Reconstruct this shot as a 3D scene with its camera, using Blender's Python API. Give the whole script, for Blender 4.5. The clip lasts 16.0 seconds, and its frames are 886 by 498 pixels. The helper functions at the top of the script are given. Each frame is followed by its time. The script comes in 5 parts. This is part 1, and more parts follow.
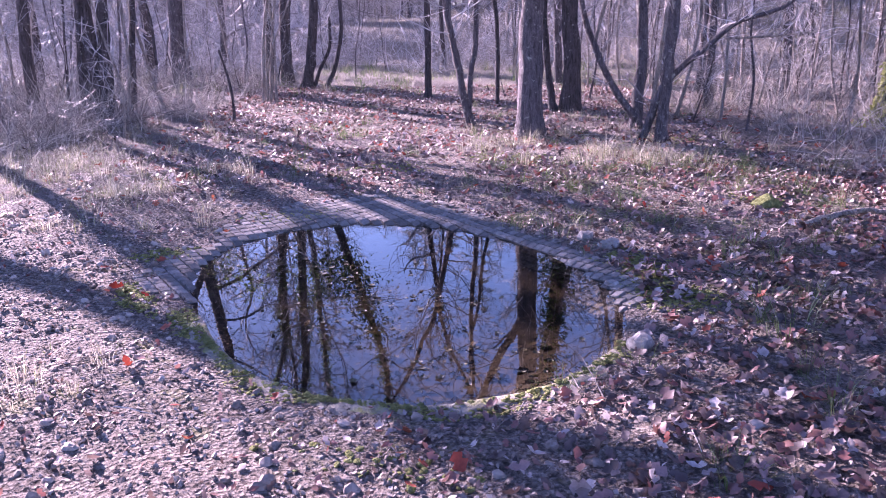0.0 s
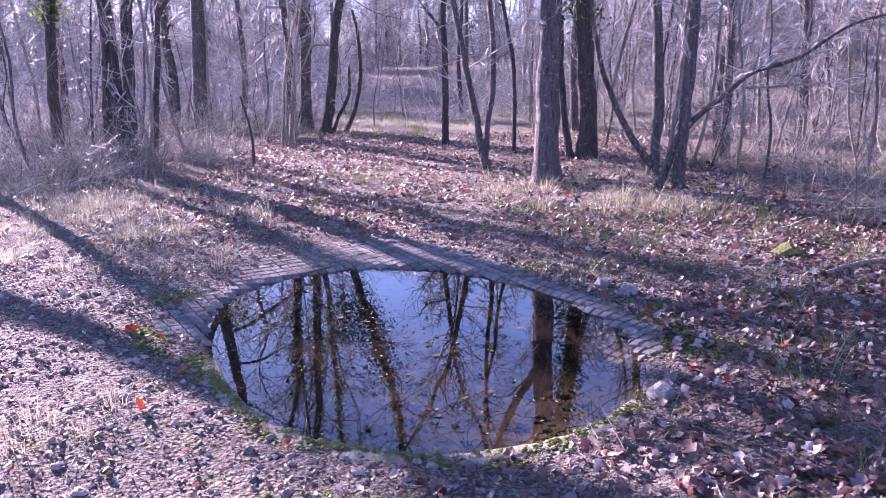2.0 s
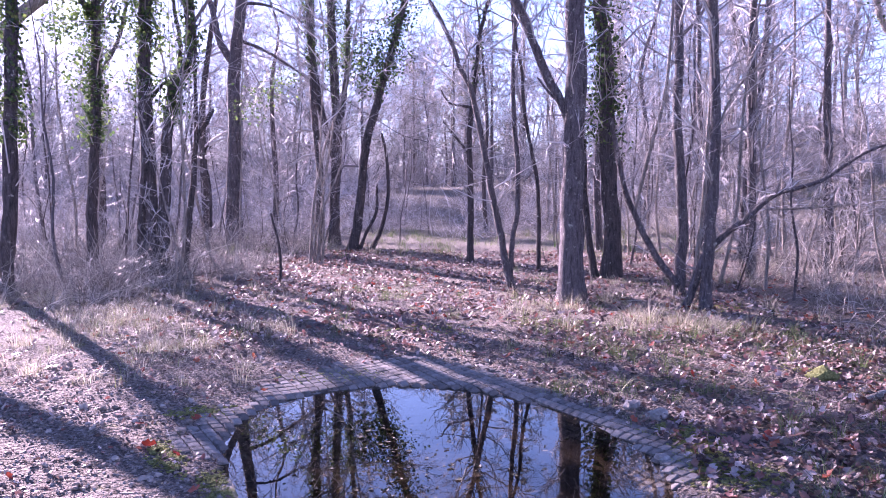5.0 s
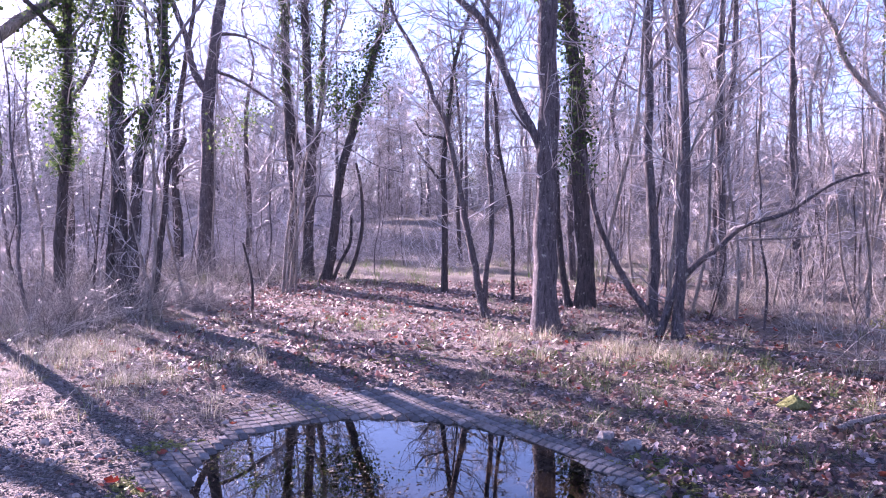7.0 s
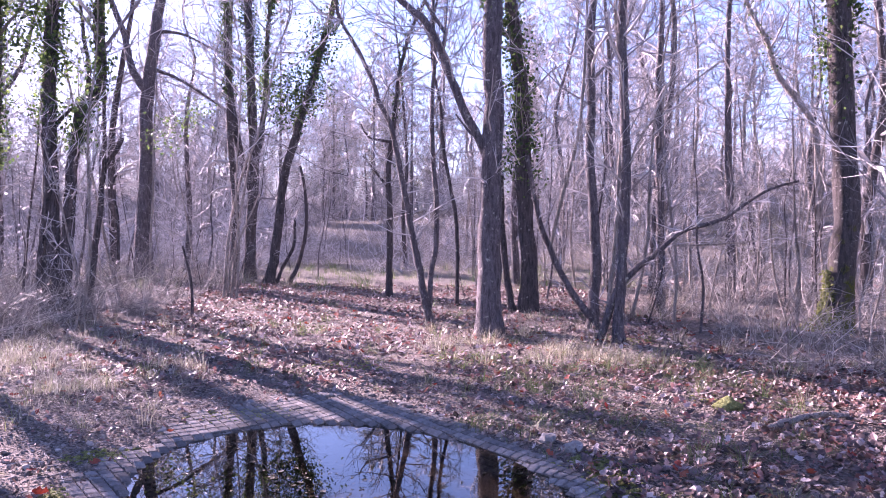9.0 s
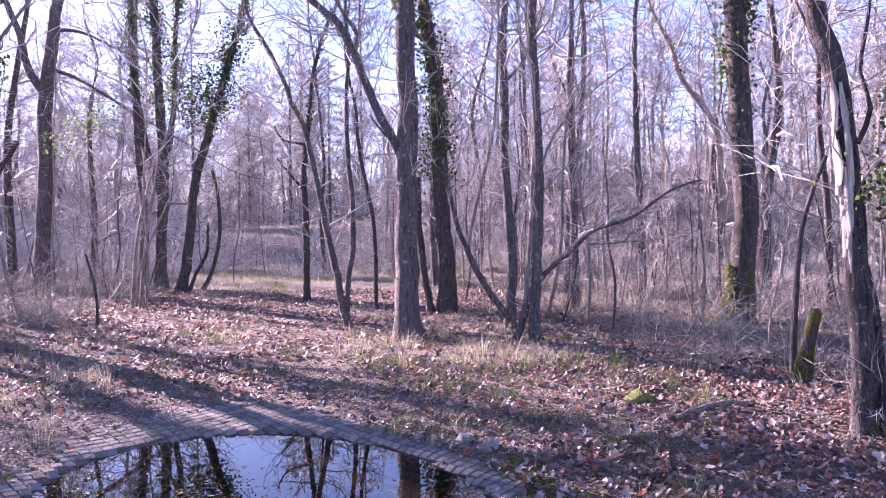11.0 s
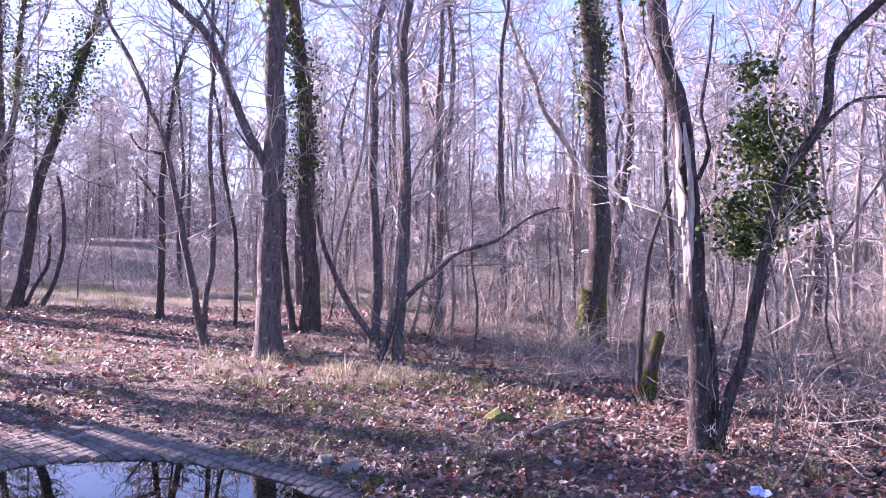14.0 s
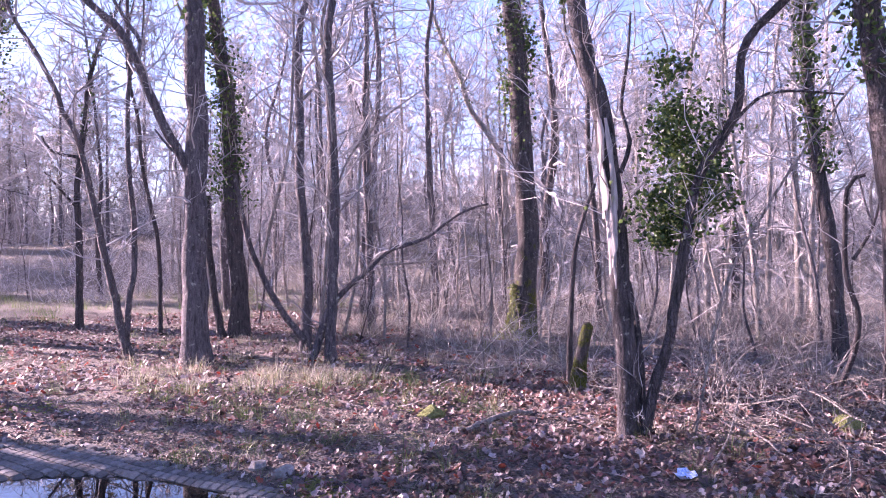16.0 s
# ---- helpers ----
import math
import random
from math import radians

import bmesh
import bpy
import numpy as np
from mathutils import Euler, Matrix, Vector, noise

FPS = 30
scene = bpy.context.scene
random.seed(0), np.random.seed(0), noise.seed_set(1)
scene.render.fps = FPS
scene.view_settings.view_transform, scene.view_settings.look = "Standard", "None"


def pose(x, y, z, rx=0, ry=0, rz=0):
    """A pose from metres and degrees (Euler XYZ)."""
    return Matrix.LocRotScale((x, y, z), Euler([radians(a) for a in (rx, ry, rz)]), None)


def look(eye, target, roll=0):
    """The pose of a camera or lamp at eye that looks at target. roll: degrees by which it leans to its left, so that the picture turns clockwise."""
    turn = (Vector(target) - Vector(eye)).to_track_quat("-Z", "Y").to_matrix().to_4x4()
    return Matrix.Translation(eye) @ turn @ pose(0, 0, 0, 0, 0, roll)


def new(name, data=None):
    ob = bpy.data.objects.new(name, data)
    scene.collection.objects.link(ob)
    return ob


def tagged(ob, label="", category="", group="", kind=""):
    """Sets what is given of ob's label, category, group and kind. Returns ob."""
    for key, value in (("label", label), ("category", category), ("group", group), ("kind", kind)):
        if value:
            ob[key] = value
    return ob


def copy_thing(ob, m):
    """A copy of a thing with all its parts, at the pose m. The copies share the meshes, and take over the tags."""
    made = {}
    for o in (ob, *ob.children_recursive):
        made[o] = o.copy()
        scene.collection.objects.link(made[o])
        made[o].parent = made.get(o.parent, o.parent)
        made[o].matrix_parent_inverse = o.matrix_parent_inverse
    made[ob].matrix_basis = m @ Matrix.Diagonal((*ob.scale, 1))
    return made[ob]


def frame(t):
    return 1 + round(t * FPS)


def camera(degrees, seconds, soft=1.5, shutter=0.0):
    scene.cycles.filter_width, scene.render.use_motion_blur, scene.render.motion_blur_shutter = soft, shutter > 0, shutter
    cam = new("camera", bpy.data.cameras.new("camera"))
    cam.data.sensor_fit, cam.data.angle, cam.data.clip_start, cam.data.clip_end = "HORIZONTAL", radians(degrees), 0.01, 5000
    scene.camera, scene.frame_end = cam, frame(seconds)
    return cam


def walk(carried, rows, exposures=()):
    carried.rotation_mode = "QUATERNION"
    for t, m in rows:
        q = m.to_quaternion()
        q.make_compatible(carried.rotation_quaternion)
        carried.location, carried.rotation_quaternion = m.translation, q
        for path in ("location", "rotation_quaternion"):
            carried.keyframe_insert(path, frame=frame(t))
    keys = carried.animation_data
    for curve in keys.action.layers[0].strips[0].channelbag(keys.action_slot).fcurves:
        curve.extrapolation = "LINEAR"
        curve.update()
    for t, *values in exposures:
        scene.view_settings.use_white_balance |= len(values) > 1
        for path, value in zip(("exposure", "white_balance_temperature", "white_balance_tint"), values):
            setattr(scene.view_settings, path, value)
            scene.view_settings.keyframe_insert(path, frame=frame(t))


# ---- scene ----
cam = camera(62.1, 16.0, soft=1.0)
EXPOSURE, KELVIN, TINT = 2.66, 6100, 61
PATH = [
    (0, (-0.011, -0.121, 1.674), (-0.068, 1.792, 1.093), -0.8),
    (0.5, (-0.012, -0.114, 1.669), (-0.067, 1.801, 1.095), -0.8),
    (1, (-0.016, -0.11, 1.666), (-0.086, 1.81, 1.109), -0.8),
    (1.5, (-0.023, -0.108, 1.666), (-0.11, 1.822, 1.149), -0.9),
    (2, (-0.023, -0.1, 1.669), (-0.121, 1.843, 1.207), -0.5),
    (2.5, (-0.026, -0.1, 1.665), (-0.134, 1.853, 1.249), -0.8),
    (3, (-0.02, -0.105, 1.669), (-0.141, 1.859, 1.31), -0.9),
    (3.5, (-0.02, -0.102, 1.664), (-0.151, 1.867, 1.336), -0.9),
    (4, (-0.016, -0.099, 1.664), (-0.16, 1.874, 1.366), -0.8),
    (4.5, (-0.025, -0.094, 1.665), (-0.181, 1.887, 1.437), -0.5),
    (4.7, (-0.025, -0.087, 1.663), (-0.192, 1.897, 1.472), -0.1),
    (6.8, (-0.019, -0.054, 1.665), (-0.135, 1.941, 1.594), -0.2),
    (7, (-0.014, -0.054, 1.662), (-0.111, 1.942, 1.596), 0.1),
    (7.5, (-0.016, -0.053, 1.656), (-0.074, 1.945, 1.592), 0.1),
    (8, (-0.012, -0.049, 1.655), (-0.025, 1.95, 1.597), 0.4),
    (8.5, (-0.01, -0.048, 1.656), (0.01, 1.951, 1.598), 0.6),
    (9, (-0.009, -0.052, 1.66), (0.043, 1.947, 1.606), 0.5),
    (9.2, (-0.012, -0.043, 1.658), (0.054, 1.955, 1.608), 0.5),
    (11.3, (0.057, -0.024, 1.647), (0.354, 1.954, 1.604), -0.1),
    (11.5, (0.057, -0.035, 1.642), (0.375, 1.939, 1.604), 0.3),
    (12, (0.059, -0.032, 1.646), (0.461, 1.927, 1.617), 0.9),
    (12.5, (0.059, -0.03, 1.643), (0.529, 1.914, 1.641), 1.4),
    (13, (0.054, -0.024, 1.638), (0.586, 1.904, 1.65), 1.6),
    (13.5, (0.053, -0.025, 1.64), (0.622, 1.892, 1.658), 1.3),
    (14, (0.046, -0.023, 1.638), (0.666, 1.879, 1.65), 1.2),
    (14.5, (0.05, -0.015, 1.636), (0.735, 1.863, 1.645), 1.4),
    (15, (0.052, -0.021, 1.634), (0.805, 1.832, 1.636), -0.2),
    (15.5, (0.055, -0.019, 1.632), (0.841, 1.819, 1.628), -0.5),
    (16, (0.054, -0.024, 1.632), (0.849, 1.811, 1.641), -0.4),
]
walk(cam, [(t, look(eye, target, roll)) for t, eye, target, roll in PATH],
     exposures=[(0.0, EXPOSURE, KELVIN, TINT), (4.5, EXPOSURE, KELVIN, TINT), (12.0, EXPOSURE, KELVIN + 520, TINT - 2), (16.0, EXPOSURE, KELVIN + 520, TINT - 2)])

# ---- world and sun ----
SUN_AZ, SUN_EL = -42.3, 19.0   # degrees right of +y, and above the horizon
world = bpy.data.worlds.new("sky")
scene.world = world
world.use_nodes = True
wn = world.node_tree.nodes
sky = wn.new("ShaderNodeTexSky")
sky.sky_type, sky.sun_disc = "NISHITA", False
sky.sun_elevation, sky.sun_rotation = radians(SUN_EL), radians(SUN_AZ)
sky.air_density, sky.dust_density, sky.ozone_density = 1.0, 0.25, 4.5
wn["Background"].inputs["Strength"].default_value = 0.07
world.node_tree.links.new(sky.outputs[0], wn["Background"].inputs[0])
sun_dir = Vector((math.sin(radians(SUN_AZ)) * math.cos(radians(SUN_EL)), math.cos(radians(SUN_AZ)) * math.cos(radians(SUN_EL)), math.sin(radians(SUN_EL))))
sun = new("sun", bpy.data.lights.new("sun", "SUN"))
sun.data.energy, sun.data.angle, sun.data.color = 5.0, radians(0.6), (1.0, 0.94, 0.87)
sun.matrix_world = look(sun_dir * 60, (0, 0, 0))


# ---- materials ----
def material(name, rough=0.8, spec=0.3):
    m = bpy.data.materials.new(name)
    m.use_nodes = True
    n, l = m.node_tree.nodes, m.node_tree.links
    b = n["Principled BSDF"]
    b.inputs["Roughness"].default_value = rough
    b.inputs["Specular IOR Level"].default_value = spec
    return m, n, l, b


def ramp(n, l, fac, stops):
    r = n.new("ShaderNodeValToRGB")
    while len(r.color_ramp.elements) < len(stops):
        r.color_ramp.elements.new(0.5)
    for e, (p, c) in zip(r.color_ramp.elements, stops):
        e.position, e.color = p, (*c, 1)
    l.new(fac, r.inputs[0])
    return r.outputs[0]


def coords(n, l, scale=(1, 1, 1), kind="Object"):
    tc, mp = n.new("ShaderNodeTexCoord"), n.new("ShaderNodeMapping")
    mp.inputs["Scale"].default_value = scale
    l.new(tc.outputs[kind], mp.inputs[0])
    return mp.outputs[0]


def noisy(n, l, vec, scale, detail=6, rough=0.6):
    t = n.new("ShaderNodeTexNoise")
    t.inputs["Scale"].default_value, t.inputs["Detail"].default_value, t.inputs["Roughness"].default_value = scale, detail, rough
    l.new(vec, t.inputs["Vector"])
    return t.outputs[0]


def blend(n, l, fac, a, b, mode="MIX"):
    x = n.new("ShaderNodeMix")
    x.data_type, x.blend_type = "RGBA", mode
    for sock, v in ((x.inputs[0], fac), (x.inputs[6], a), (x.inputs[7], b)):
        if isinstance(v, (int, float)):
            sock.default_value = v
        elif isinstance(v, tuple):
            sock.default_value = (*v, 1)
        else:
            l.new(v, sock)
    return x.outputs[2]


def bump(n, l, b, height, strength, dist):
    k = n.new("ShaderNodeBump")
    k.inputs["Strength"].default_value, k.inputs["Distance"].default_value = strength, dist
    l.new(height, k.inputs["Height"])
    l.new(k.outputs[0], b.inputs["Normal"])


def bark(name, dark, light, lichen=(0.42, 0.42, 0.36), lichen_at=0.62, moss=0.0):
    m, n, l, b = material(name, 0.9, 0.2)
    v = coords(n, l)
    vs = coords(n, l, (1, 1, 0.18))
    rough = noisy(n, l, vs, 26, 8, 0.7)
    patch = noisy(n, l, v, 3.5, 5)
    col = ramp(n, l, rough, [(0.3, dark), (0.52, light), (0.75, tuple(min(1, c * 1.5) for c in light))])
    spots = ramp(n, l, noisy(n, l, v, 14, 4), [(lichen_at, (0, 0, 0)), (lichen_at + 0.08, (1, 1, 1))])
    col = blend(n, l, spots, col, lichen)
    if moss:
        sx, foot = n.new("ShaderNodeSeparateXYZ"), n.new("ShaderNodeMath")
        l.new(v, sx.inputs[0])
        foot.operation = "MULTIPLY_ADD"
        l.new(sx.outputs[2], foot.inputs[0])
        foot.inputs[1].default_value = -0.19
        l.new(patch, foot.inputs[2])
        mm = ramp(n, l, foot.outputs[0], [(0.34, (0, 0, 0)), (0.44, (1, 1, 1))])
        col = blend(n, l, mm, col, ramp(n, l, noisy(n, l, v, 50, 5), [(0.3, (0.04, 0.05, 0.012)), (0.7, (0.17, 0.18, 0.035))]))
    furrow = n.new("ShaderNodeTexVoronoi")
    furrow.feature = "DISTANCE_TO_EDGE"
    furrow.inputs["Scale"].default_value = 40
    warp = n.new("ShaderNodeVectorMath")
    warp.operation = "MULTIPLY_ADD"
    nz = n.new("ShaderNodeTexNoise")
    nz.inputs["Scale"].default_value = 6
    l.new(v, nz.inputs["Vector"])
    l.new(nz.outputs["Color"], warp.inputs[0])
    warp.inputs[1].default_value = (0.2, 0.2, 0.3)
    l.new(coords(n, l, (1, 1, 0.07)), warp.inputs[2])
    l.new(warp.outputs[0], furrow.inputs["Vector"])
    crack = ramp(n, l, furrow.outputs["Distance"], [(0.0, (0.35, 0.35, 0.35)), (0.14, (1, 1, 1))])
    col = blend(n, l, 0.6, col, crack, "MULTIPLY")
    l.new(col, b.inputs["Base Color"])
    bump(n, l, b, blend(n, l, 0.5, rough, crack), 1.0, 0.05)
    return m


def island(name, stops, rough=0.7, transl=0.0, spec=0.25, grain=0.35):
    """Leaves and blades: each has a colour of its own, with mottling."""
    m, n, l, b = material(name, rough, spec)
    g = n.new("ShaderNodeNewGeometry")
    col = ramp(n, l, g.outputs["Random Per Island"], stops)
    v = coords(n, l)
    mott = ramp(n, l, noisy(n, l, v, 60, 4), [(0.3, (1 - grain,) * 3), (0.7, (1, 1, 1))])
    col = blend(n, l, 1.0, col, mott, "MULTIPLY")
    l.new(col, b.inputs["Base Color"])
    if transl:
        tr, mx = n.new("ShaderNodeBsdfTranslucent"), n.new("ShaderNodeMixShader")
        l.new(col, tr.inputs[0])
        mx.inputs[0].default_value = transl
        l.new(b.outputs[0], mx.inputs[1])
        l.new(tr.outputs[0], mx.inputs[2])
        l.new(mx.outputs[0], n["Material Output"].inputs[0])
    return m


BARK = {
    "dark": bark("dark_oak_bark", (0.03, 0.026, 0.026), (0.12, 0.105, 0.103)),
    "grey": bark("grey_oak_bark", (0.045, 0.039, 0.04), (0.17, 0.152, 0.156), lichen_at=0.6),
    "pale": bark("pale_hazel_bark", (0.14, 0.12, 0.1), (0.38, 0.34, 0.3), lichen_at=0.6),
    "mossy": bark("mossy_bark", (0.032, 0.028, 0.027), (0.12, 0.105, 0.1), moss=0.12),
}
TWIG, n, l, b = material("twig_bark", 0.6, 0.35)
g = n.new("ShaderNodeNewGeometry")
l.new(ramp(n, l, g.outputs["Random Per Island"], [(0.0, (0.15, 0.135, 0.13)), (0.45, (0.34, 0.32, 0.31)), (1.0, (0.62, 0.59, 0.57))]), b.inputs["Base Color"])
BRUSH, n, l, b = material("bramble_stem", 0.65, 0.3)
g = n.new("ShaderNodeNewGeometry")
l.new(ramp(n, l, g.outputs["Random Per Island"], [(0.0, (0.08, 0.068, 0.062)), (0.4, (0.21, 0.185, 0.165)), (0.75, (0.39, 0.355, 0.31)), (1.0, (0.6, 0.56, 0.48))]), b.inputs["Base Color"])
IVY = island("ivy_leaf", [(0, (0.035, 0.075, 0.03)), (0.5, (0.085, 0.15, 0.045)), (0.85, (0.15, 0.23, 0.065)), (1, (0.22, 0.29, 0.09))], 0.38, 0.5, 0.5)
LEAF = island("fallen_leaf", [(0, (0.055, 0.038, 0.035)), (0.28, (0.135, 0.09, 0.078)), (0.5, (0.25, 0.175, 0.15)), (0.66, (0.28, 0.105, 0.085)), (0.82, (0.38, 0.29, 0.27)), (1, (0.62, 0.54, 0.5))], 0.45, 0.3, 0.5)
RED = island("rust_leaf", [(0, (0.28, 0.04, 0.025)), (0.5, (0.36, 0.075, 0.045)), (1, (0.4, 0.15, 0.08))], 0.6, 0.25)
NEEDLE = island("larch_needle", [(0, (0.1, 0.12, 0.075)), (0.5, (0.2, 0.21, 0.14)), (1, (0.36, 0.35, 0.26))], 0.7, 0.35)
AFLOAT = island("soaked_leaf", [(0, (0.03, 0.028, 0.013)), (0.5, (0.075, 0.068, 0.03)), (1, (0.12, 0.105, 0.05))], 0.6, 0.0)
WET = island("sunken_leaf", [(0, (0.04, 0.03, 0.014)), (0.5, (0.09, 0.065, 0.03)), (1, (0.16, 0.12, 0.06))], 0.7, 0.0)
STRAW = island("dry_grass", [(0, (0.22, 0.2, 0.14)), (0.4, (0.42, 0.385, 0.28)), (0.75, (0.66, 0.62, 0.5)), (0.9, (0.26, 0.3, 0.12)), (1, (0.16, 0.21, 0.07))], 0.5, 0.4)
GRASS = island("green_grass", [(0, (0.06, 0.105, 0.03)), (0.5, (0.14, 0.21, 0.065)), (0.85, (0.25, 0.3, 0.13)), (1, (0.44, 0.43, 0.27))], 0.5, 0.35)
MOSSLEAF = island("moss_tuft", [(0, (0.1, 0.13, 0.02)), (0.6, (0.2, 0.23, 0.04)), (1, (0.34, 0.33, 0.1))], 0.9, 0.2)

# forest floor: dark soil, trodden leaf crumbs, moss patches
SOIL, n, l, b = material("forest_floor", 0.95, 0.15)
v = coords(n, l)
fine, mid, big = noisy(n, l, v, 38, 8, 0.7), noisy(n, l, v, 5, 6), noisy(n, l, v, 0.7, 5)
col = ramp(n, l, fine, [(0.3, (0.045, 0.036, 0.031)), (0.46, (0.13, 0.108, 0.092)), (0.58, (0.29, 0.25, 0.215)), (0.75, (0.52, 0.465, 0.41))])
mossy = ramp(n, l, mid, [(0.56, (0, 0, 0)), (0.68, (1, 1, 1))])
col = blend(n, l, blend(n, l, 1.0, mossy, ramp(n, l, big, [(0.4, (0, 0, 0)), (0.6, (0.7, 0.7, 0.7))]), "MULTIPLY"), col, (0.15, 0.16, 0.05))
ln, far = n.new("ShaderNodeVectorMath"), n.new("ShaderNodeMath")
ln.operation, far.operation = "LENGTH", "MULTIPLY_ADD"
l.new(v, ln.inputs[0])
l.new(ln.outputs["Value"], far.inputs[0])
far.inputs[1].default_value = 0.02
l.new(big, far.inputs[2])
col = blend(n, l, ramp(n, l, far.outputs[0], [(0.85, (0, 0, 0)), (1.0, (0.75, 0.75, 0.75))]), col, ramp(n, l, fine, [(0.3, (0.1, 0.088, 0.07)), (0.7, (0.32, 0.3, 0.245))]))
l.new(col, b.inputs["Base Color"])
crumbs = n.new("ShaderNodeTexVoronoi")
crumbs.inputs["Scale"].default_value = 42
l.new(v, crumbs.inputs["Vector"])
bump(n, l, b, blend(n, l, 0.5, fine, crumbs.outputs["Distance"]), 1.0, 0.09)

CLOD, n, l, b = material("soil_clod", 0.95, 0.15)
v = coords(n, l)
g = n.new("ShaderNodeNewGeometry")
c0 = ramp(n, l, g.outputs["Random Per Island"], [(0, (0.1, 0.076, 0.064)), (0.6, (0.28, 0.226, 0.19)), (1, (0.54, 0.475, 0.41))])
l.new(blend(n, l, 0.5, c0, ramp(n, l, noisy(n, l, v, 45, 5), [(0.3, (0.06, 0.045, 0.035)), (0.7, (0.4, 0.34, 0.28))])), b.inputs["Base Color"])

SETT, n, l, b = material("sett_stone", 0.8, 0.3)
oi = n.new("ShaderNodeObjectInfo")
v = coords(n, l)
c0 = ramp(n, l, oi.outputs["Random"], [(0, (0.13, 0.123, 0.114)), (0.5, (0.2, 0.19, 0.176)), (1, (0.29, 0.275, 0.255))])
c1 = ramp(n, l, noisy(n, l, v, 30, 6), [(0.3, (0.5, 0.48, 0.45)), (0.7, (1, 1, 1))])
l.new(blend(n, l, 1.0, c0, c1, "MULTIPLY"), b.inputs["Base Color"])
bump(n, l, b, noisy(n, l, v, 60, 5), 0.5, 0.006)

RIM, n, l, b = material("mossy_stone", 0.9, 0.2)
v = coords(n, l)
c0 = ramp(n, l, noisy(n, l, v, 24, 6), [(0.3, (0.16, 0.14, 0.11)), (0.7, (0.42, 0.38, 0.31))])
mk = ramp(n, l, noisy(n, l, v, 6, 7, 0.75), [(0.48, (0, 0, 0)), (0.62, (1, 1, 1))])
l.new(blend(n, l, mk, c0, ramp(n, l, noisy(n, l, v, 50, 5), [(0.3, (0.13, 0.14, 0.035)), (0.7, (0.32, 0.32, 0.13))])), b.inputs["Base Color"])
bump(n, l, b, noisy(n, l, v, 55, 6), 1.0, 0.02)

STONE, n, l, b = material("pale_stone", 0.85, 0.3)
v = coords(n, l)
l.new(ramp(n, l, noisy(n, l, v, 18, 7), [(0.3, (0.12, 0.11, 0.095)), (0.55, (0.28, 0.26, 0.235)), (0.75, (0.48, 0.46, 0.42))]), b.inputs["Base Color"])
bump(n, l, b, noisy(n, l, v, 40, 6), 0.8, 0.01)

MUD, n, l, b = material("pond_silt", 0.9, 0.2)
v = coords(n, l)
l.new(ramp(n, l, noisy(n, l, v, 9, 7), [(0.3, (0.016, 0.013, 0.009)), (0.7, (0.065, 0.05, 0.034))]), b.inputs["Base Color"])

WATER, n, l, b = material("pond_water", 0.0, 0.5)
b.inputs["Transmission Weight"].default_value, b.inputs["IOR"].default_value = 1.0, 1.55
b.inputs["Base Color"].default_value = (0.08, 0.07, 0.05, 1)
v = coords(n, l)
bump(n, l, b, noisy(n, l, v, 3.0, 2), 0.012, 0.02)

WOOD, n, l, b = material("bare_wood", 0.75, 0.25)
l.new(ramp(n, l, noisy(n, l, coords(n, l, (1, 1, 0.12)), 40, 6), [(0.3, (0.16, 0.14, 0.128)), (0.5, (0.33, 0.3, 0.28)), (0.7, (0.5, 0.46, 0.43))]), b.inputs["Base Color"])

MOSS, n, l, b = material("moss", 0.95, 0.1)
v = coords(n, l)
l.new(ramp(n, l, noisy(n, l, v, 45, 7, 0.7), [(0.3, (0.11, 0.115, 0.05)), (0.46, (0.21, 0.23, 0.08)), (0.6, (0.33, 0.35, 0.14)), (0.75, (0.48, 0.47, 0.29))]), b.inputs["Base Color"])
bump(n, l, b, noisy(n, l, v, 70, 6, 0.7), 1.0, 0.04)

PAPER, n, l, b = material("blue_paper", 0.6, 0.3)
v = coords(n, l)
l.new(ramp(n, l, noisy(n, l, v, 16, 3), [(0.45, (0.72, 0.78, 0.85)), (0.55, (0.25, 0.42, 0.75))]), b.inputs["Base Color"])


# ---- mesh helpers ----
RNG = np.random.default_rng(7)


def solid(name, verts, quads, mat, smooth=False):
    """A mesh from an array of corners and an array of faces that all have the same number of corners."""
    verts, quads = np.asarray(verts, np.float32), np.asarray(quads, np.int32)
    me = bpy.data.meshes.new(name)
    k, m = quads.shape[1], len(quads)
    me.vertices.add(len(verts))
    me.vertices.foreach_set("co", verts.ravel())
    me.loops.add(k * m)
    me.loops.foreach_set("vertex_index", quads.ravel())
    me.polygons.add(m)
    me.polygons.foreach_set("loop_start", np.arange(0, k * m, k, dtype=np.int32))
    me.polygons.foreach_set("use_smooth", np.full(m, smooth))
    me.materials.append(mat)
    me.update(calc_edges=True)
    me.validate()
    return me


class Heap:
    """Collects pieces with four-cornered faces for one mesh."""

    def __init__(self):
        self.v, self.f, self.n = [], [], 0

    def add(self, v, f):
        self.v.append(v)
        self.f.append(f + self.n)
        self.n += len(v)

    def mesh(self, name, mat, smooth=False):
        return solid(name, np.concatenate(self.v), np.concatenate(self.f), mat, smooth)


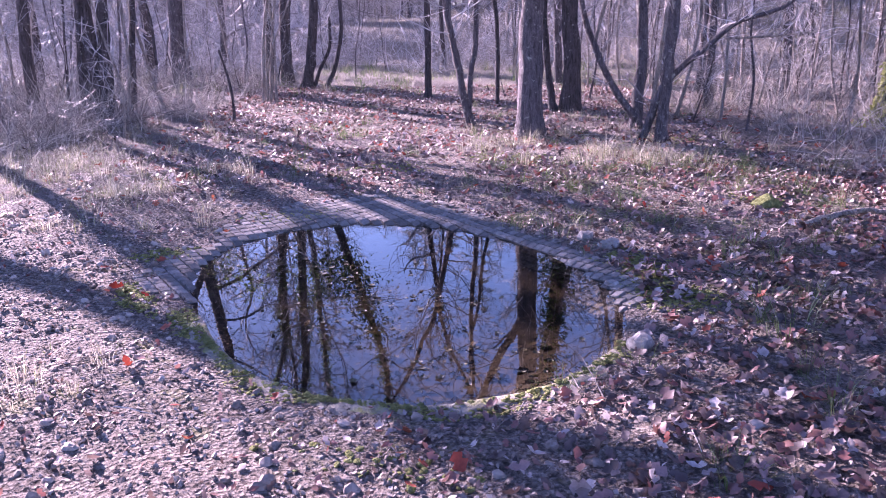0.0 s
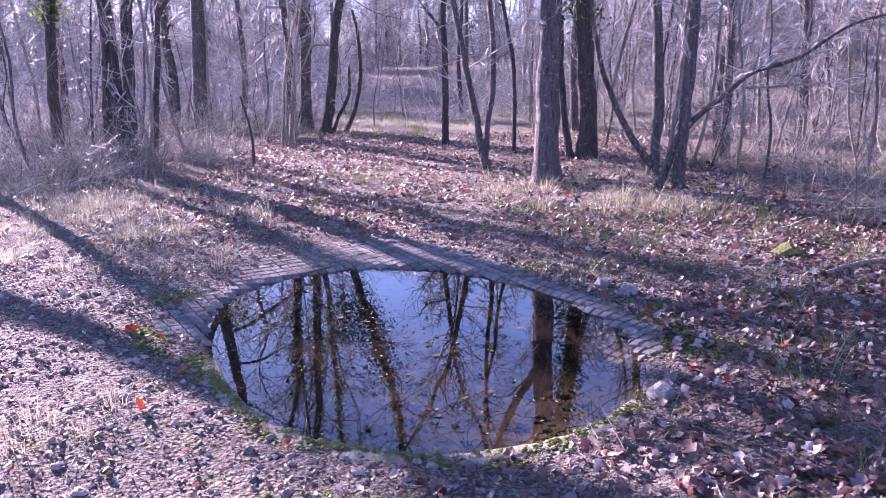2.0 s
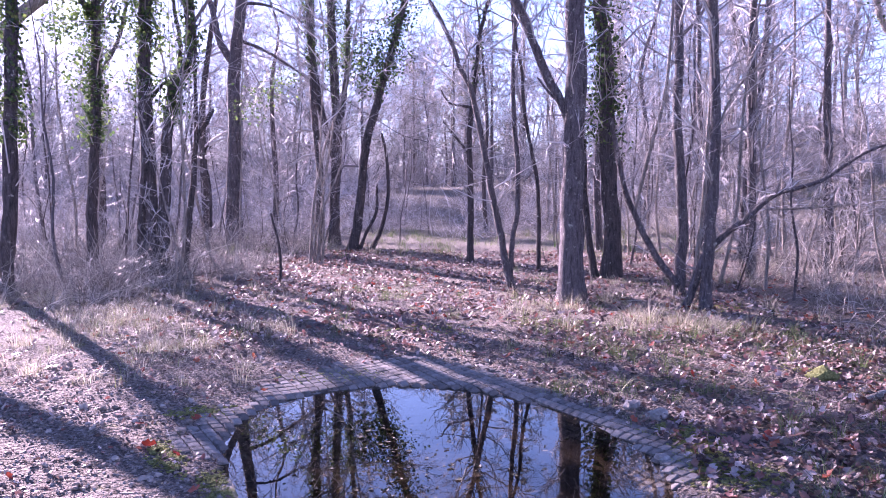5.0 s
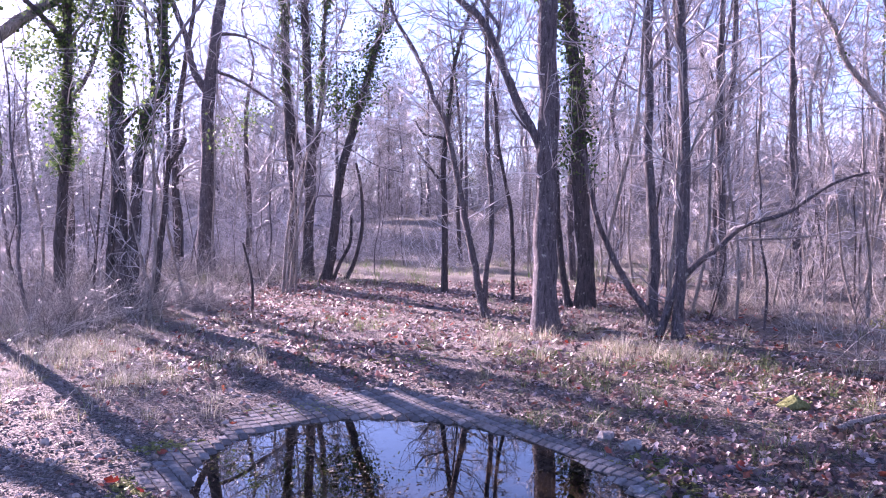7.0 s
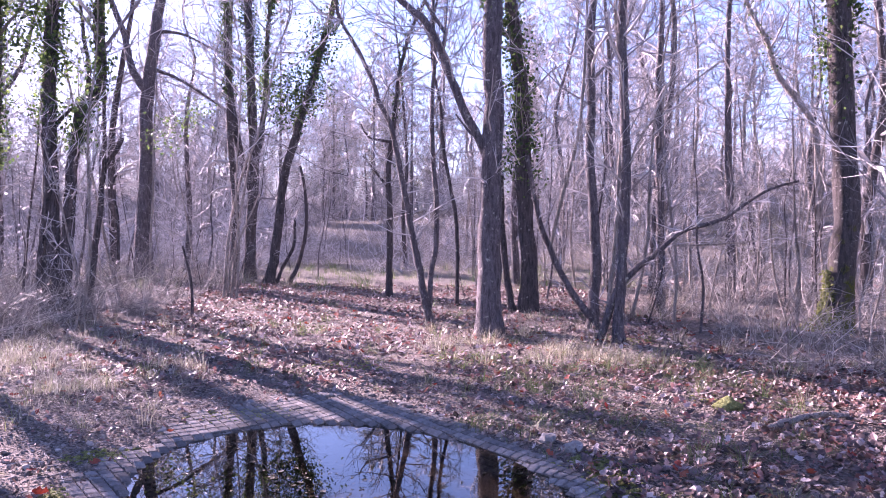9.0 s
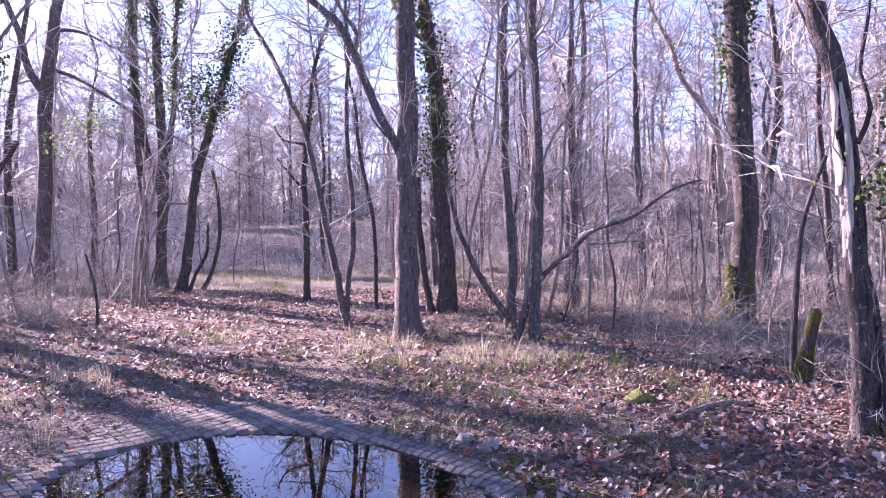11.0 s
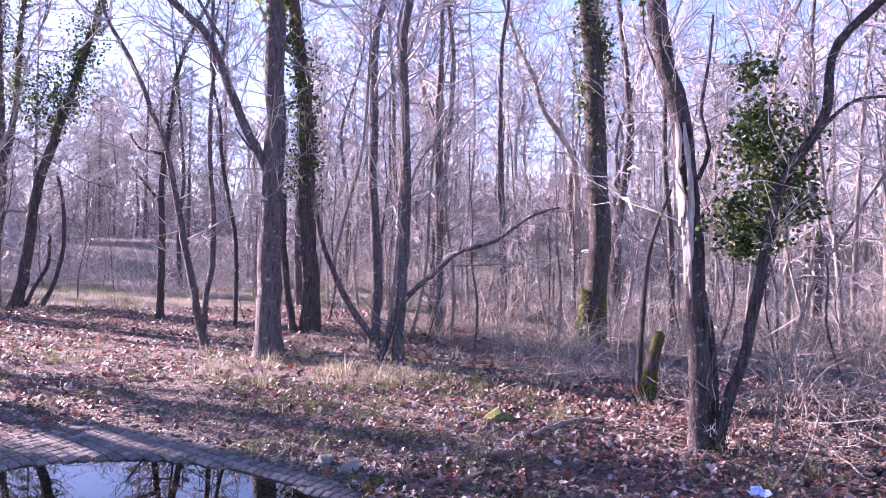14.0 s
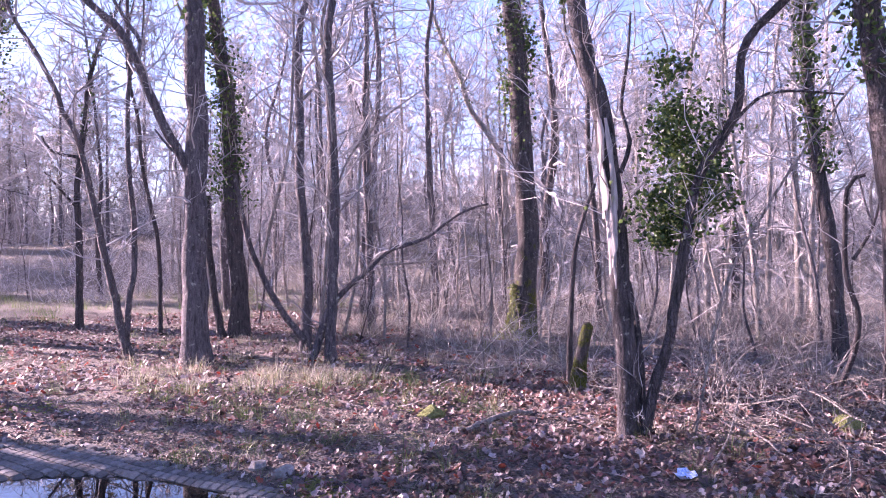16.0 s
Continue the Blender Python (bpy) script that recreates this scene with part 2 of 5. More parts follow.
def tube(heap, pts, radii, sides=6, wobble=0.0):
    pts = np.asarray(pts, float)
    k = len(pts)
    radii = np.asarray(radii, float)
    tang = np.gradient(pts, axis=0)
    tang /= np.linalg.norm(tang, axis=1)[:, None] + 1e-9
    ref = np.where(np.abs(tang[:, 2:3]) > 0.9, [[1.0, 0, 0]], [[0, 0, 1.0]])
    if np.abs(tang[:, 2]).mean() > 0.6:
        ref = np.tile([[1.0, 0, 0]], (k, 1))
    u = np.cross(tang, ref)
    u /= np.linalg.norm(u, axis=1)[:, None] + 1e-9
    w = np.cross(tang, u)
    a = np.arange(sides) * 2 * np.pi / sides
    r = radii[:, None] * (1 + wobble * RNG.uniform(-1, 1, (k, sides)))
    ring = pts[:, None] + r[..., None] * (np.cos(a)[None, :, None] * u[:, None] + np.sin(a)[None, :, None] * w[:, None])
    i, j = np.meshgrid(np.arange(k - 1), np.arange(sides), indexing="ij")
    q = np.stack([i * sides + j, i * sides + (j + 1) % sides, (i + 1) * sides + (j + 1) % sides, (i + 1) * sides + j], -1).reshape(-1, 4)
    heap.add(ring.reshape(-1, 3), q)


def smooth_line(pts, step):
    """A rounded line through a few points (Catmull-Rom)."""
    p = np.asarray(pts, float)
    p = np.vstack([2 * p[0] - p[1], p, 2 * p[-1] - p[-2]])
    out = []
    for i in range(1, len(p) - 2):
        m = max(2, int(np.linalg.norm(p[i + 1] - p[i]) / step))
        t = np.linspace(0, 1, m, endpoint=False)[:, None]
        out.append(0.5 * (2 * p[i] + (p[i + 1] - p[i - 1]) * t + (2 * p[i - 1] - 5 * p[i] + 4 * p[i + 1] - p[i + 2]) * t ** 2 + (3 * p[i] - p[i - 1] - 3 * p[i + 1] + p[i + 2]) * t ** 3))
    return np.vstack(out + [p[-2:-1]])


def branch(start, way, length, segs, bend, up=0.1):
    pts, d = [np.array(start, float)], np.array(way, float)
    for _ in range(segs):
        d = d + RNG.normal(0, bend, 3) + (0, 0, up)
        d /= np.linalg.norm(d)
        pts.append(pts[-1] + d * length / segs)
    return np.array(pts), d


def twigs_on(heap, line, first, count, length, radius, fine=3, sub=3):
    """Side twigs, forked twice, along a limb."""
    k = len(line)
    for _ in range(count):
        f = RNG.uniform(first, 1.0) * (k - 1)
        i = min(int(f), k - 2)
        p = line[i] + (line[i + 1] - line[i]) * (f - i)
        t = line[i + 1] - line[i]
        t = t / (np.linalg.norm(t) + 1e-9)
        side = np.cross(t, RNG.normal(0, 1, 3))
        side /= np.linalg.norm(side) + 1e-9
        ln = length * RNG.uniform(0.4, 1.2)
        a, d = branch(p, side + t * RNG.uniform(0.1, 1.0), ln, 3, 0.25)
        tube(heap, a, np.linspace(radius, radius * 0.35, 4) * RNG.uniform(0.6, 1.1), 3)
        for _ in range(sub):
            e, d2 = branch(a[RNG.integers(1, 3)], d + RNG.normal(0, 0.7, 3), ln * RNG.uniform(0.3, 0.6), 2, 0.28)
            tube(heap, e, np.linspace(radius * 0.5, radius * 0.2, 3), 3)
            for _ in range(fine):
                c, _ = branch(e[1], d2 + RNG.normal(0, 0.8, 3), ln * RNG.uniform(0.15, 0.35), 1, 0.25)
                tube(heap, c, (radius * 0.28, radius * 0.14), 3)


def strew(template, pos, size, tilt, flat=None):
    """Many copies of a small sheet (u, v, w; faces) at the places given, turned at random: corners and faces."""
    tv, tf = template
    m = len(pos)
    yaw = RNG.uniform(0, 2 * np.pi, m)
    ax, ay = RNG.normal(0, tilt, m), RNG.normal(0, tilt, m)
    cz, sz, cx, sx, cy, sy = np.cos(yaw), np.sin(yaw), np.cos(ax), np.sin(ax), np.cos(ay), np.sin(ay)
    x, y, z = (tv[None, :, i] * size[:, None] for i in range(3))
    y, z = y * cx[:, None] - z * sx[:, None], y * sx[:, None] + z * cx[:, None]
    x, z = x * cy[:, None] + z * sy[:, None], -x * sy[:, None] + z * cy[:, None]
    x, y = x * cz[:, None] - y * sz[:, None], x * sz[:, None] + y * cz[:, None]
    v = np.stack([x, y, z], -1) + pos[:, None]
    f = tf[None] + (np.arange(m) * len(tv))[:, None, None]
    return v.reshape(-1, 3), f.reshape(-1, tf.shape[1])


def leaf_sheet(widths, curl, length=1.0):
    k = len(widths)
    s = np.linspace(-0.5, 0.5, k) * length
    mid = np.stack([s, np.zeros(k), curl * (s * 2) ** 2 * 0.3], 1)
    w = np.array(widths)
    lf = np.stack([s + 0.05, w, mid[:, 2] + curl * w * 0.9], 1)
    rt = np.stack([s + 0.05, -w, mid[:, 2] + curl * w * 0.7], 1)
    v = np.concatenate([lf, mid, rt])
    i = np.arange(k - 1)
    f = np.concatenate([np.stack([i, i + 1, k + i + 1, k + i], 1), np.stack([k + i, k + i + 1, 2 * k + i + 1, 2 * k + i], 1)])
    return v, f


OAK = [leaf_sheet([0.03, 0.15, 0.22, 0.12, 0.29, 0.18, 0.05], c) for c in (0.25, -0.4, 0.75)]
MAPLE = [leaf_sheet([0.05, 0.36, 0.2, 0.44, 0.24, 0.05], c) for c in (0.3, -0.4, 0.7)]
SCRAP = [leaf_sheet([0.05, 0.3, 0.1], c) for c in (0.5, -0.5)]
IVYLEAF = [leaf_sheet([0.12, 0.42, 0.24, 0.02], c) for c in (0.25, -0.35)]


def part(name, mesh, parent, label=""):
    ob = new(name, mesh)
    ob.parent = parent
    if label:
        tagged(ob, label)
    return ob


# ---- the ground and the pond's outline ----
PX, PY = -0.515, 4.51


def edge(th):
    """The water's edge: its distance from the pond's middle in the direction th."""
    return 1.515 + 0.033 * np.cos(th) + 0.036 * np.sin(th) - 0.107 * np.cos(2 * th) - 0.187 * np.sin(2 * th) + 0.018 * np.cos(3 * th) + 0.019 * np.sin(3 * th)


def off_edge(x, y):
    """Metres outside the water's edge (inside: minus), and the direction from the pond's middle."""
    th = np.arctan2(y - PY, x - PX)
    return np.hypot(x - PX, y - PY) - edge(th), th


def wave(x, y, s, seed):
    """Gentle uneven ground from a few crossing waves."""
    r = np.random.default_rng(seed)
    z = np.zeros_like(x)
    for _ in range(7):
        a, p, k = r.uniform(0, 2 * np.pi), r.uniform(0, 6.28), r.uniform(0.6, 1.7)
        z = z + np.sin((x * np.cos(a) + y * np.sin(a)) * k / s * 6.28 + p)
    return z / 7


def land(x, y):
    """The height of the ground over the water."""
    x, y = np.asarray(x, float), np.asarray(y, float)
    rho, th = off_edge(x, y)
    d = np.hypot(x, y)
    az = np.degrees(np.arctan2(x, y))
    bank = 0.01 + 0.1 * (1 - np.exp(-np.maximum(rho, 0) / 0.8))
    rough = 0.03 * wave(x, y, 1.3, 1) + 0.018 * wave(x, y, 0.45, 2) + 0.1 * wave(x, y, 9, 3) * np.clip((d - 10) / 15, 0, 1)
    z = bank + rough * np.clip((rho - 0.15) / 0.9, 0.0, 1)
    basin = 0.01 - 0.55 * (1 - np.exp(np.minimum(rho, 0) / 0.6))
    z = np.where(rho < 0, basin, z)
    start = 25 + 9 * np.clip(np.abs(az - 22) / 25, 0, 1.6)
    up = np.maximum(d - start, 0)
    rise = 0.3 * np.sqrt(up ** 2 + 9) - 0.9
    cap = 1.5 + 8.0 * np.exp(-((az - 26) / 22) ** 2)
    z = z + np.where(np.abs(az) < 120, cap * (1 - np.exp(-rise / cap)), 0.0) * np.clip((115 - np.abs(az)) / 25, 0, 1)
    return z


def graded(lo, hi, a, b, fine, grow):
    mid = list(np.arange(a, b, fine))
    s, p = fine, mid[-1]
    while p < hi:
        s *= grow
        p += s
        mid.append(p)
    s, p = fine, mid[0]
    while p > lo:
        s *= grow
        p -= s
        mid.insert(0, p)
    return np.array(mid)


gx, gy = graded(-900, 900, -3.6, 3.6, 0.055, 1.07), graded(-900, 900, 1.6, 8.0, 0.055, 1.07)
X, Y = np.meshgrid(gx, gy)
Z = land(X, Y)
near = np.clip((14 - np.hypot(X, Y)) / 8, 0, 1)
Z = Z + near * np.where(off_edge(X, Y)[0] > 0.1, 1, 0) * RNG.normal(0, 0.006, X.shape)
ci, cj = np.meshgrid(np.arange(len(gy) - 1), np.arange(len(gx) - 1), indexing="ij")
c = ci * len(gx) + cj
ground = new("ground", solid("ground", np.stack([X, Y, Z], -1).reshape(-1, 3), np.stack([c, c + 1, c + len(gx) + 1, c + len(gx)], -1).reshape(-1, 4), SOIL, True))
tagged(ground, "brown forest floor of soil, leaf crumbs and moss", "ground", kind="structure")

# dark silt on the pond's floor
bx, by = np.meshgrid(np.arange(-2.6, 1.6, 0.05), np.arange(2.4, 6.8, 0.05))
bz = land(bx, by) + 0.012
nc = bx.shape[1]
bi, bj = np.meshgrid(np.arange(bx.shape[0] - 1), np.arange(nc - 1), indexing="ij")
bc = (bi * nc + bj)[off_edge(bx, by)[0][:-1, :-1] < -0.1]
bed = new("pond_bed", solid("pond_bed", np.stack([bx, by, bz], -1).reshape(-1, 3), np.stack([bc, bc + 1, bc + nc + 1, bc + nc], -1), MUD, True))
tagged(bed, "dark brown silt on the floor of the pond", "pond bed", kind="structure")

# water sheet, set a little into the bank
th = np.linspace(0, 2 * np.pi, 97)[:-1]
wv = [(PX, PY, 0.0)] + [(PX + (edge(a) + 0.1) * math.cos(a), PY + (edge(a) + 0.1) * math.sin(a), 0.0) for a in th]
water = new("pond_water", solid("pond_water", wv, [(0, 1 + i, 1 + (i + 1) % 96) for i in range(96)], WATER, True))
water.visible_shadow = False
tagged(water, "still dark pond water mirroring bare trees and sky", "water", kind="structure")


# ---- trees ----
KINDS = {   # label, bark, ivy density, twigs, bark that the limbs have
    "ivy_oak": ("dark oak trunk wrapped in green ivy among bare woodland", "dark", 1.0, 1.0),
    "grey_oak": ("tall grey bare oak with wide forked limbs", "grey", 0.05, 1.0),
    "bare_oak": ("stout furrowed grey-brown oak beside the leafy track", "grey", 0.45, 1.0),
    "mossy_oak": ("thick dark oak with bright moss on its foot and ivy above", "mossy", 0.9, 1.2),
    "split_oak": ("forked old oak with torn pale bark and a curved second stem", "dark", 0.25, 1.4),
    "crooked_sapling": ("thin crooked dark sapling with bare twigs", "dark", 0.15, 0.7),
    "thin_sapling": ("slim bare grey-brown sapling on the forest floor", "dark", 0.0, 0.6),
    "leaning_sapling": ("pair of slender leaning bare stems beside the track", "grey", 0.1, 0.7),
    "hazel_clump": ("clump of slim bare hazel stems from one root", "grey", 0.0, 0.9),
    "bowed_hazel": ("pale hazel stem with a long bowed mossy bough", "grey", 0.0, 1.0),
    "forest_tree": ("slim bare forest tree with a few ivy leaves", "dark", 0.5, 1.0),
    "grey_tree": ("straight slim grey trunk in the thicket", "grey", 0.0, 1.0),
    "crooked_tree": ("pale crooked bare tree on the slope", "pale", 0.1, 0.8),
    "mossy_stump": ("short leaning stump covered with green moss", "mossy", 0.0, 0.0),
    "pale_birch": ("slim pale birch trunk lit by the sun", "pale", 0.0, 0.8),
    # one seen in the thicket, one out of view as a shadow caster
    "leaning_pole": ("long thin dead pole leaning across the thicket", "pale", 0.0, 0.0),
}


def ivy_on(heap, line, radii, count, first=0.0):
    """Ivy on a stem: half of it spread evenly, half in bushy bunches."""
    k = len(line)
    f = RNG.uniform(first, 1, count)
    a = RNG.uniform(0, 2 * np.pi, count)
    out = np.abs(RNG.normal(0, 0.05, count))
    bunch = RNG.uniform(first, 1, 18)
    turn = RNG.uniform(0, 2 * np.pi, 18)
    pick = RNG.integers(18, size=count)
    in_bunch = RNG.uniform(0, 1, count) < 0.55
    f = np.where(in_bunch, np.clip(bunch[pick] + RNG.normal(0, 0.018, count), first, 1), f) * (k - 1.001)
    a = np.where(in_bunch, turn[pick] + RNG.normal(0, 0.7, count), a)
    out = np.where(in_bunch, np.abs(RNG.normal(0.05, 0.11, count)), out)
    i = f.astype(int)
    p = line[i] + (line[i + 1] - line[i]) * (f - i)[:, None]
    r = radii[i] * RNG.uniform(1.0, 1.3, count) + out
    p = p + np.stack([np.cos(a) * r, np.sin(a) * r, RNG.normal(0, 0.05, count)], 1)
    heap.add(*strew(IVYLEAF[0], p, RNG.uniform(0.04, 0.085, count), 0.9))


def tree(name, x, y, turn, limbs):
    label, skin, ivy, twig = KINDS[name]
    gz = float(land(x, y))
    root = new(name)
    root.matrix_basis = pose(x, y, gz, 0, 0, turn)
    tagged(root, label, "stump" if "stump" in name else "tree")
    crown, green = Heap(), Heap()
    main = None
    for p_name, r0, r1, line in limbs:
        slim = 0.8 if name == "split_oak" else 0.87
        r0, r1 = r0 * slim, r1 * slim
        depth = 0.0 if p_name == "trunk" else RNG.uniform(-0.08, 0.08)
        pts = np.array([(u, 0, w - gz) for u, w in line])
        length = np.abs(np.diff(pts[:, 2])).sum() + 0.3
        if p_name != "trunk":
            pts[:, 1] = np.linspace(0, depth * length * 2, len(pts))
        if p_name in ("trunk", "stem") and pts[0, 2] < 1.2:
            pts[0, 2] = -0.06
        top = pts[-1, 2]
        grows = top > 3.4 and p_name != "limb" or (p_name == "limb" and top > 4.6)
        rr = [r0, r1]
        if grows:     # the stem goes on above
            tall = RNG.uniform(3.5, 6.0) * (1.2 if r0 > 0.12 else 0.8)
            lean = (pts[-1] - pts[-2]) / np.linalg.norm(pts[-1] - pts[-2])
            more, _ = branch(pts[-1], lean, tall, 5, 0.16, 0.12)
            n_old = len(pts)
            pts = np.vstack([pts, more[1:]])
        q = smooth_line(pts, max(0.12, r0 * 1.6))
        s = np.linspace(0, 1, len(q))
        if grows:
            cut = n_old / len(pts)
            rad = np.interp(s, [0, cut, 1], [r0, r1, max(0.012, r1 * 0.25)])
        else:
            rad = np.interp(s, [0, 1], [r0, r1])
        if p_name in ("trunk", "stem") and r0 > 0.05:    # root flare
            rad = rad * (1 + (0.2 if name == "split_oak" else 0.45) * np.exp(-np.maximum(q[:, 2], 0) / (r0 * 1.6)))
        q = q + RNG.normal(0, r0 * 0.06, q.shape)
        h = Heap()
        tube(h, q, rad, 12 if r0 > 0.09 else 8, 0.09)
        if name == "mossy_stump":
            tube(h, [q[-1], q[-1] + (0.012, 0, 0.03)], [rad[-1], 0.01], 12, 0.1)
        made = part(p_name, h.mesh(p_name, BARK["pale" if name in ("hazel_clump", "bowed_hazel") and r0 < 0.045 else skin], True), main if main and p_name == "limb" else root)
        main = main or made
        if twig:
            big = r0 > 0.05
            cnt = int((26 if grows else 10) * twig * min(2.0, max(0.5, len(q) / 40 + 0.5)))
            twigs_on(crown, q, 0.18 if p_name != "limb" else 0.15, cnt, 1.5 if grows and big else 0.6, (0.007 if name == "split_oak" else 0.014) if big else 0.006, 2, 3)
        if grows:     # larger boughs high up
            for _ in range(int(7 * twig)):
                i = int(RNG.uniform(0.45, 0.95) * (len(q) - 1))
                a = RNG.uniform(0, 2 * np.pi)
                bough, _ = branch(q[i], (math.cos(a), math.sin(a), RNG.uniform(0.2, 0.9)), RNG.uniform(1.2, 3.2), 6, 0.2, 0.08)
                tube(crown, bough, np.linspace(max(0.014, rad[i] * 0.42), 0.008, 7), 5)
                twigs_on(crown, bough, 0.2, 8, 0.8, 0.009, 2, 3)
        if ivy and p_name in ("trunk", "stem") and top > 2.6 and r0 > 0.066:
            low = 0.28 if name in ("ivy_oak", "mossy_oak") else 0.42
            ivy_on(green, q, rad, int(ivy * (2200 if r0 > 0.1 else 900)), low)
    if crown.n:
        tagged(part("crown", crown.mesh("crown", TWIG), root, "fine bare grey twigs"), kind="stuff")
    if green.n:
        tagged(part("ivy", green.mesh("ivy", IVY), main, "glossy green ivy leaves"), kind="stuff")
    return root


tree("ivy_oak", -6.34, 12.66, 26.4, [
    ("trunk", 0.163, 0.109, [(-0.03, 0.07), (-0.01, 0.83), (-0.01, 1.83), (-0.03, 2.63), (-0.05, 3.61), (-0.01, 4.6), (0.04, 5.59)]),
    ("stem", 0.131, 0.076, [(0.12, 0.1), (0.21, 1.13), (0.28, 2.34), (0.36, 3.24), (0.49, 3.7), (0.71, 3.96), (0.75, 4.37), (0.69, 5.07), (0.74, 5.52), (0.95, 5.9)]),
    ("limb", 0.054, 0.033, [(0.36, 3.24), (0.51, 3.75), (0.58, 4.35), (0.52, 4.8)]),
    ("stem", 0.065, 0.044, [(-0.18, 0.19), (-0.19, 0.94), (-0.12, 1.83), (-0.07, 2.43)]),
    ("limb", 0.044, 0.027, [(0.02, 3.32), (0.22, 3.58), (0.33, 3.69)]),
])
tree("crooked_sapling", -5.96, 13.12, 24.3, [
    ("trunk", 0.072, 0.05, [(-0.0, 0.08), (0.09, 1.01), (0.19, 1.84), (0.28, 2.67), (0.46, 2.99), (0.56, 3.25)]),
    ("stem", 0.044, 0.028, [(0.27, 2.62), (0.28, 3.49), (0.27, 4.73), (0.29, 5.75)]),
    ("limb", 0.033, 0.022, [(0.5, 1.06), (0.49, 1.84), (0.39, 2.36), (0.47, 2.57)]),
])
tree("ivy_oak", -7.67, 13.01, 30.4, [
    ("trunk", 0.116, 0.087, [(-0.0, 0.08), (0.01, 1.11), (0.07, 2.14), (0.15, 3.18), (0.17, 4.2), (0.2, 4.92), (0.23, 5.74)]),
    ("limb", 0.07, 0.035, [(0.2, 4.82), (-0.02, 5.15), (-0.31, 5.46), (-0.67, 5.81)]),
])
tree("grey_oak", -8.18, 21.48, 20.8, [
    ("trunk", 0.283, 0.177, [(-0.0, 0.07), (0.06, 1.62), (0.12, 3.3), (0.17, 5.63), (0.41, 7.31), (0.55, 8.99)]),
    ("limb", 0.124, 0.08, [(0.14, 5.55), (-0.22, 6.11), (-0.44, 7.08), (-0.78, 8.03)]),
    ("limb", 0.062, 0.027, [(0.44, 7.32), (1.16, 7.31), (2.15, 6.91)]),
    ("limb", 0.062, 0.027, [(0.31, 6.23), (1.15, 5.94), (2.31, 5.24)]),
])
tree("thin_sapling", -4.05, 12.89, 17.3, [
    ("trunk", 0.031, 0.021, [(-0.0, 0.1), (0.0, 0.53), (-0.06, 0.93), (-0.16, 1.33)]),
])
tree("hazel_clump", -4.21, 16.07, 14.6, [
    ("stem", 0.045, 0.026, [(-0.15, 0.06), (-0.02, 1.63), (0.26, 2.88), (0.63, 3.83)]),
    ("stem", 0.045, 0.026, [(0.0, 0.1), (0.16, 1.63), (0.42, 3.26)]),
    ("stem", 0.032, 0.019, [(0.12, 0.12), (0.17, 1.25), (0.11, 2.51), (0.19, 4.13)]),
    ("stem", 0.032, 0.019, [(-0.07, 0.1), (0.04, 1.0), (0.6, 2.39)]),
])
tree("ivy_oak", -5.29, 22.44, 13.2, [
    ("trunk", 0.195, 0.133, [(-0.0, 0.08), (0.0, 1.27), (0.1, 2.84), (0.1, 4.23), (0.02, 5.95), (-0.05, 7.66), (-0.08, 9.37)]),
    ("stem", 0.133, 0.098, [(0.06, 2.75), (-0.34, 4.13), (-0.55, 5.42), (-0.68, 6.78), (-0.72, 8.48)]),
    ("stem", 0.115, 0.08, [(0.1, 3.19), (0.42, 5.27), (0.51, 7.35), (0.6, 9.24)]),
])
tree("ivy_oak", -4.23, 20.0, 11.9, [
    ("trunk", 0.149, 0.087, [(-0.02, 0.07), (0.19, 1.0), (0.3, 2.09), (0.41, 3.02), (0.63, 3.8), (0.94, 4.89), (1.25, 5.99), (1.5, 6.92), (1.72, 7.78)]),
    ("stem", 0.063, 0.039, [(0.18, 0.1), (0.43, 0.66), (0.68, 1.16), (0.72, 1.94)]),
    ("stem", 0.071, 0.039, [(0.52, 0.09), (0.81, 0.69), (1.01, 1.63), (0.97, 2.72), (0.84, 3.34)]),
])
tree("leaning_sapling", 0.11, 12.04, -0.6, [
    ("trunk", 0.07, 0.037, [(0.02, 0.08), (-0.09, 0.44), (-0.21, 1.09), (-0.33, 1.64), (-0.45, 2.29), (-0.57, 2.85), (-0.68, 3.36), (-0.88, 3.75), (-0.97, 4.05)]),
    ("stem", 0.056, 0.032, [(-0.04, 0.3), (-0.0, 0.9), (0.08, 1.37), (0.08, 2.11), (0.01, 3.03), (0.0, 3.95), (0.04, 4.59), (-0.0, 5.13)]),
    ("limb", 0.019, 0.009, [(0.03, 4.31), (0.17, 4.58), (0.21, 4.95)]),
])
tree("forest_tree", -0.8, 16.93, 2.6, [
    ("trunk", 0.091, 0.052, [(0.0, 0.62), (-0.0, 1.9), (-0.03, 2.94), (0.05, 3.84), (0.14, 4.62), (0.2, 5.26)]),
    ("limb", 0.039, 0.02, [(-0.0, 2.55), (-0.42, 3.07), (-0.62, 3.32)]),
    ("limb", 0.039, 0.02, [(-0.02, 3.65), (-0.49, 3.75), (-0.67, 4.04)]),
])
tree("crooked_sapling", 0.68, 14.93, -2.7, [
    ("trunk", 0.052, 0.035, [(0.0, 0.72), (-0.03, 1.76), (-0.19, 2.67), (-0.33, 3.47), (-0.37, 4.15)]),
])
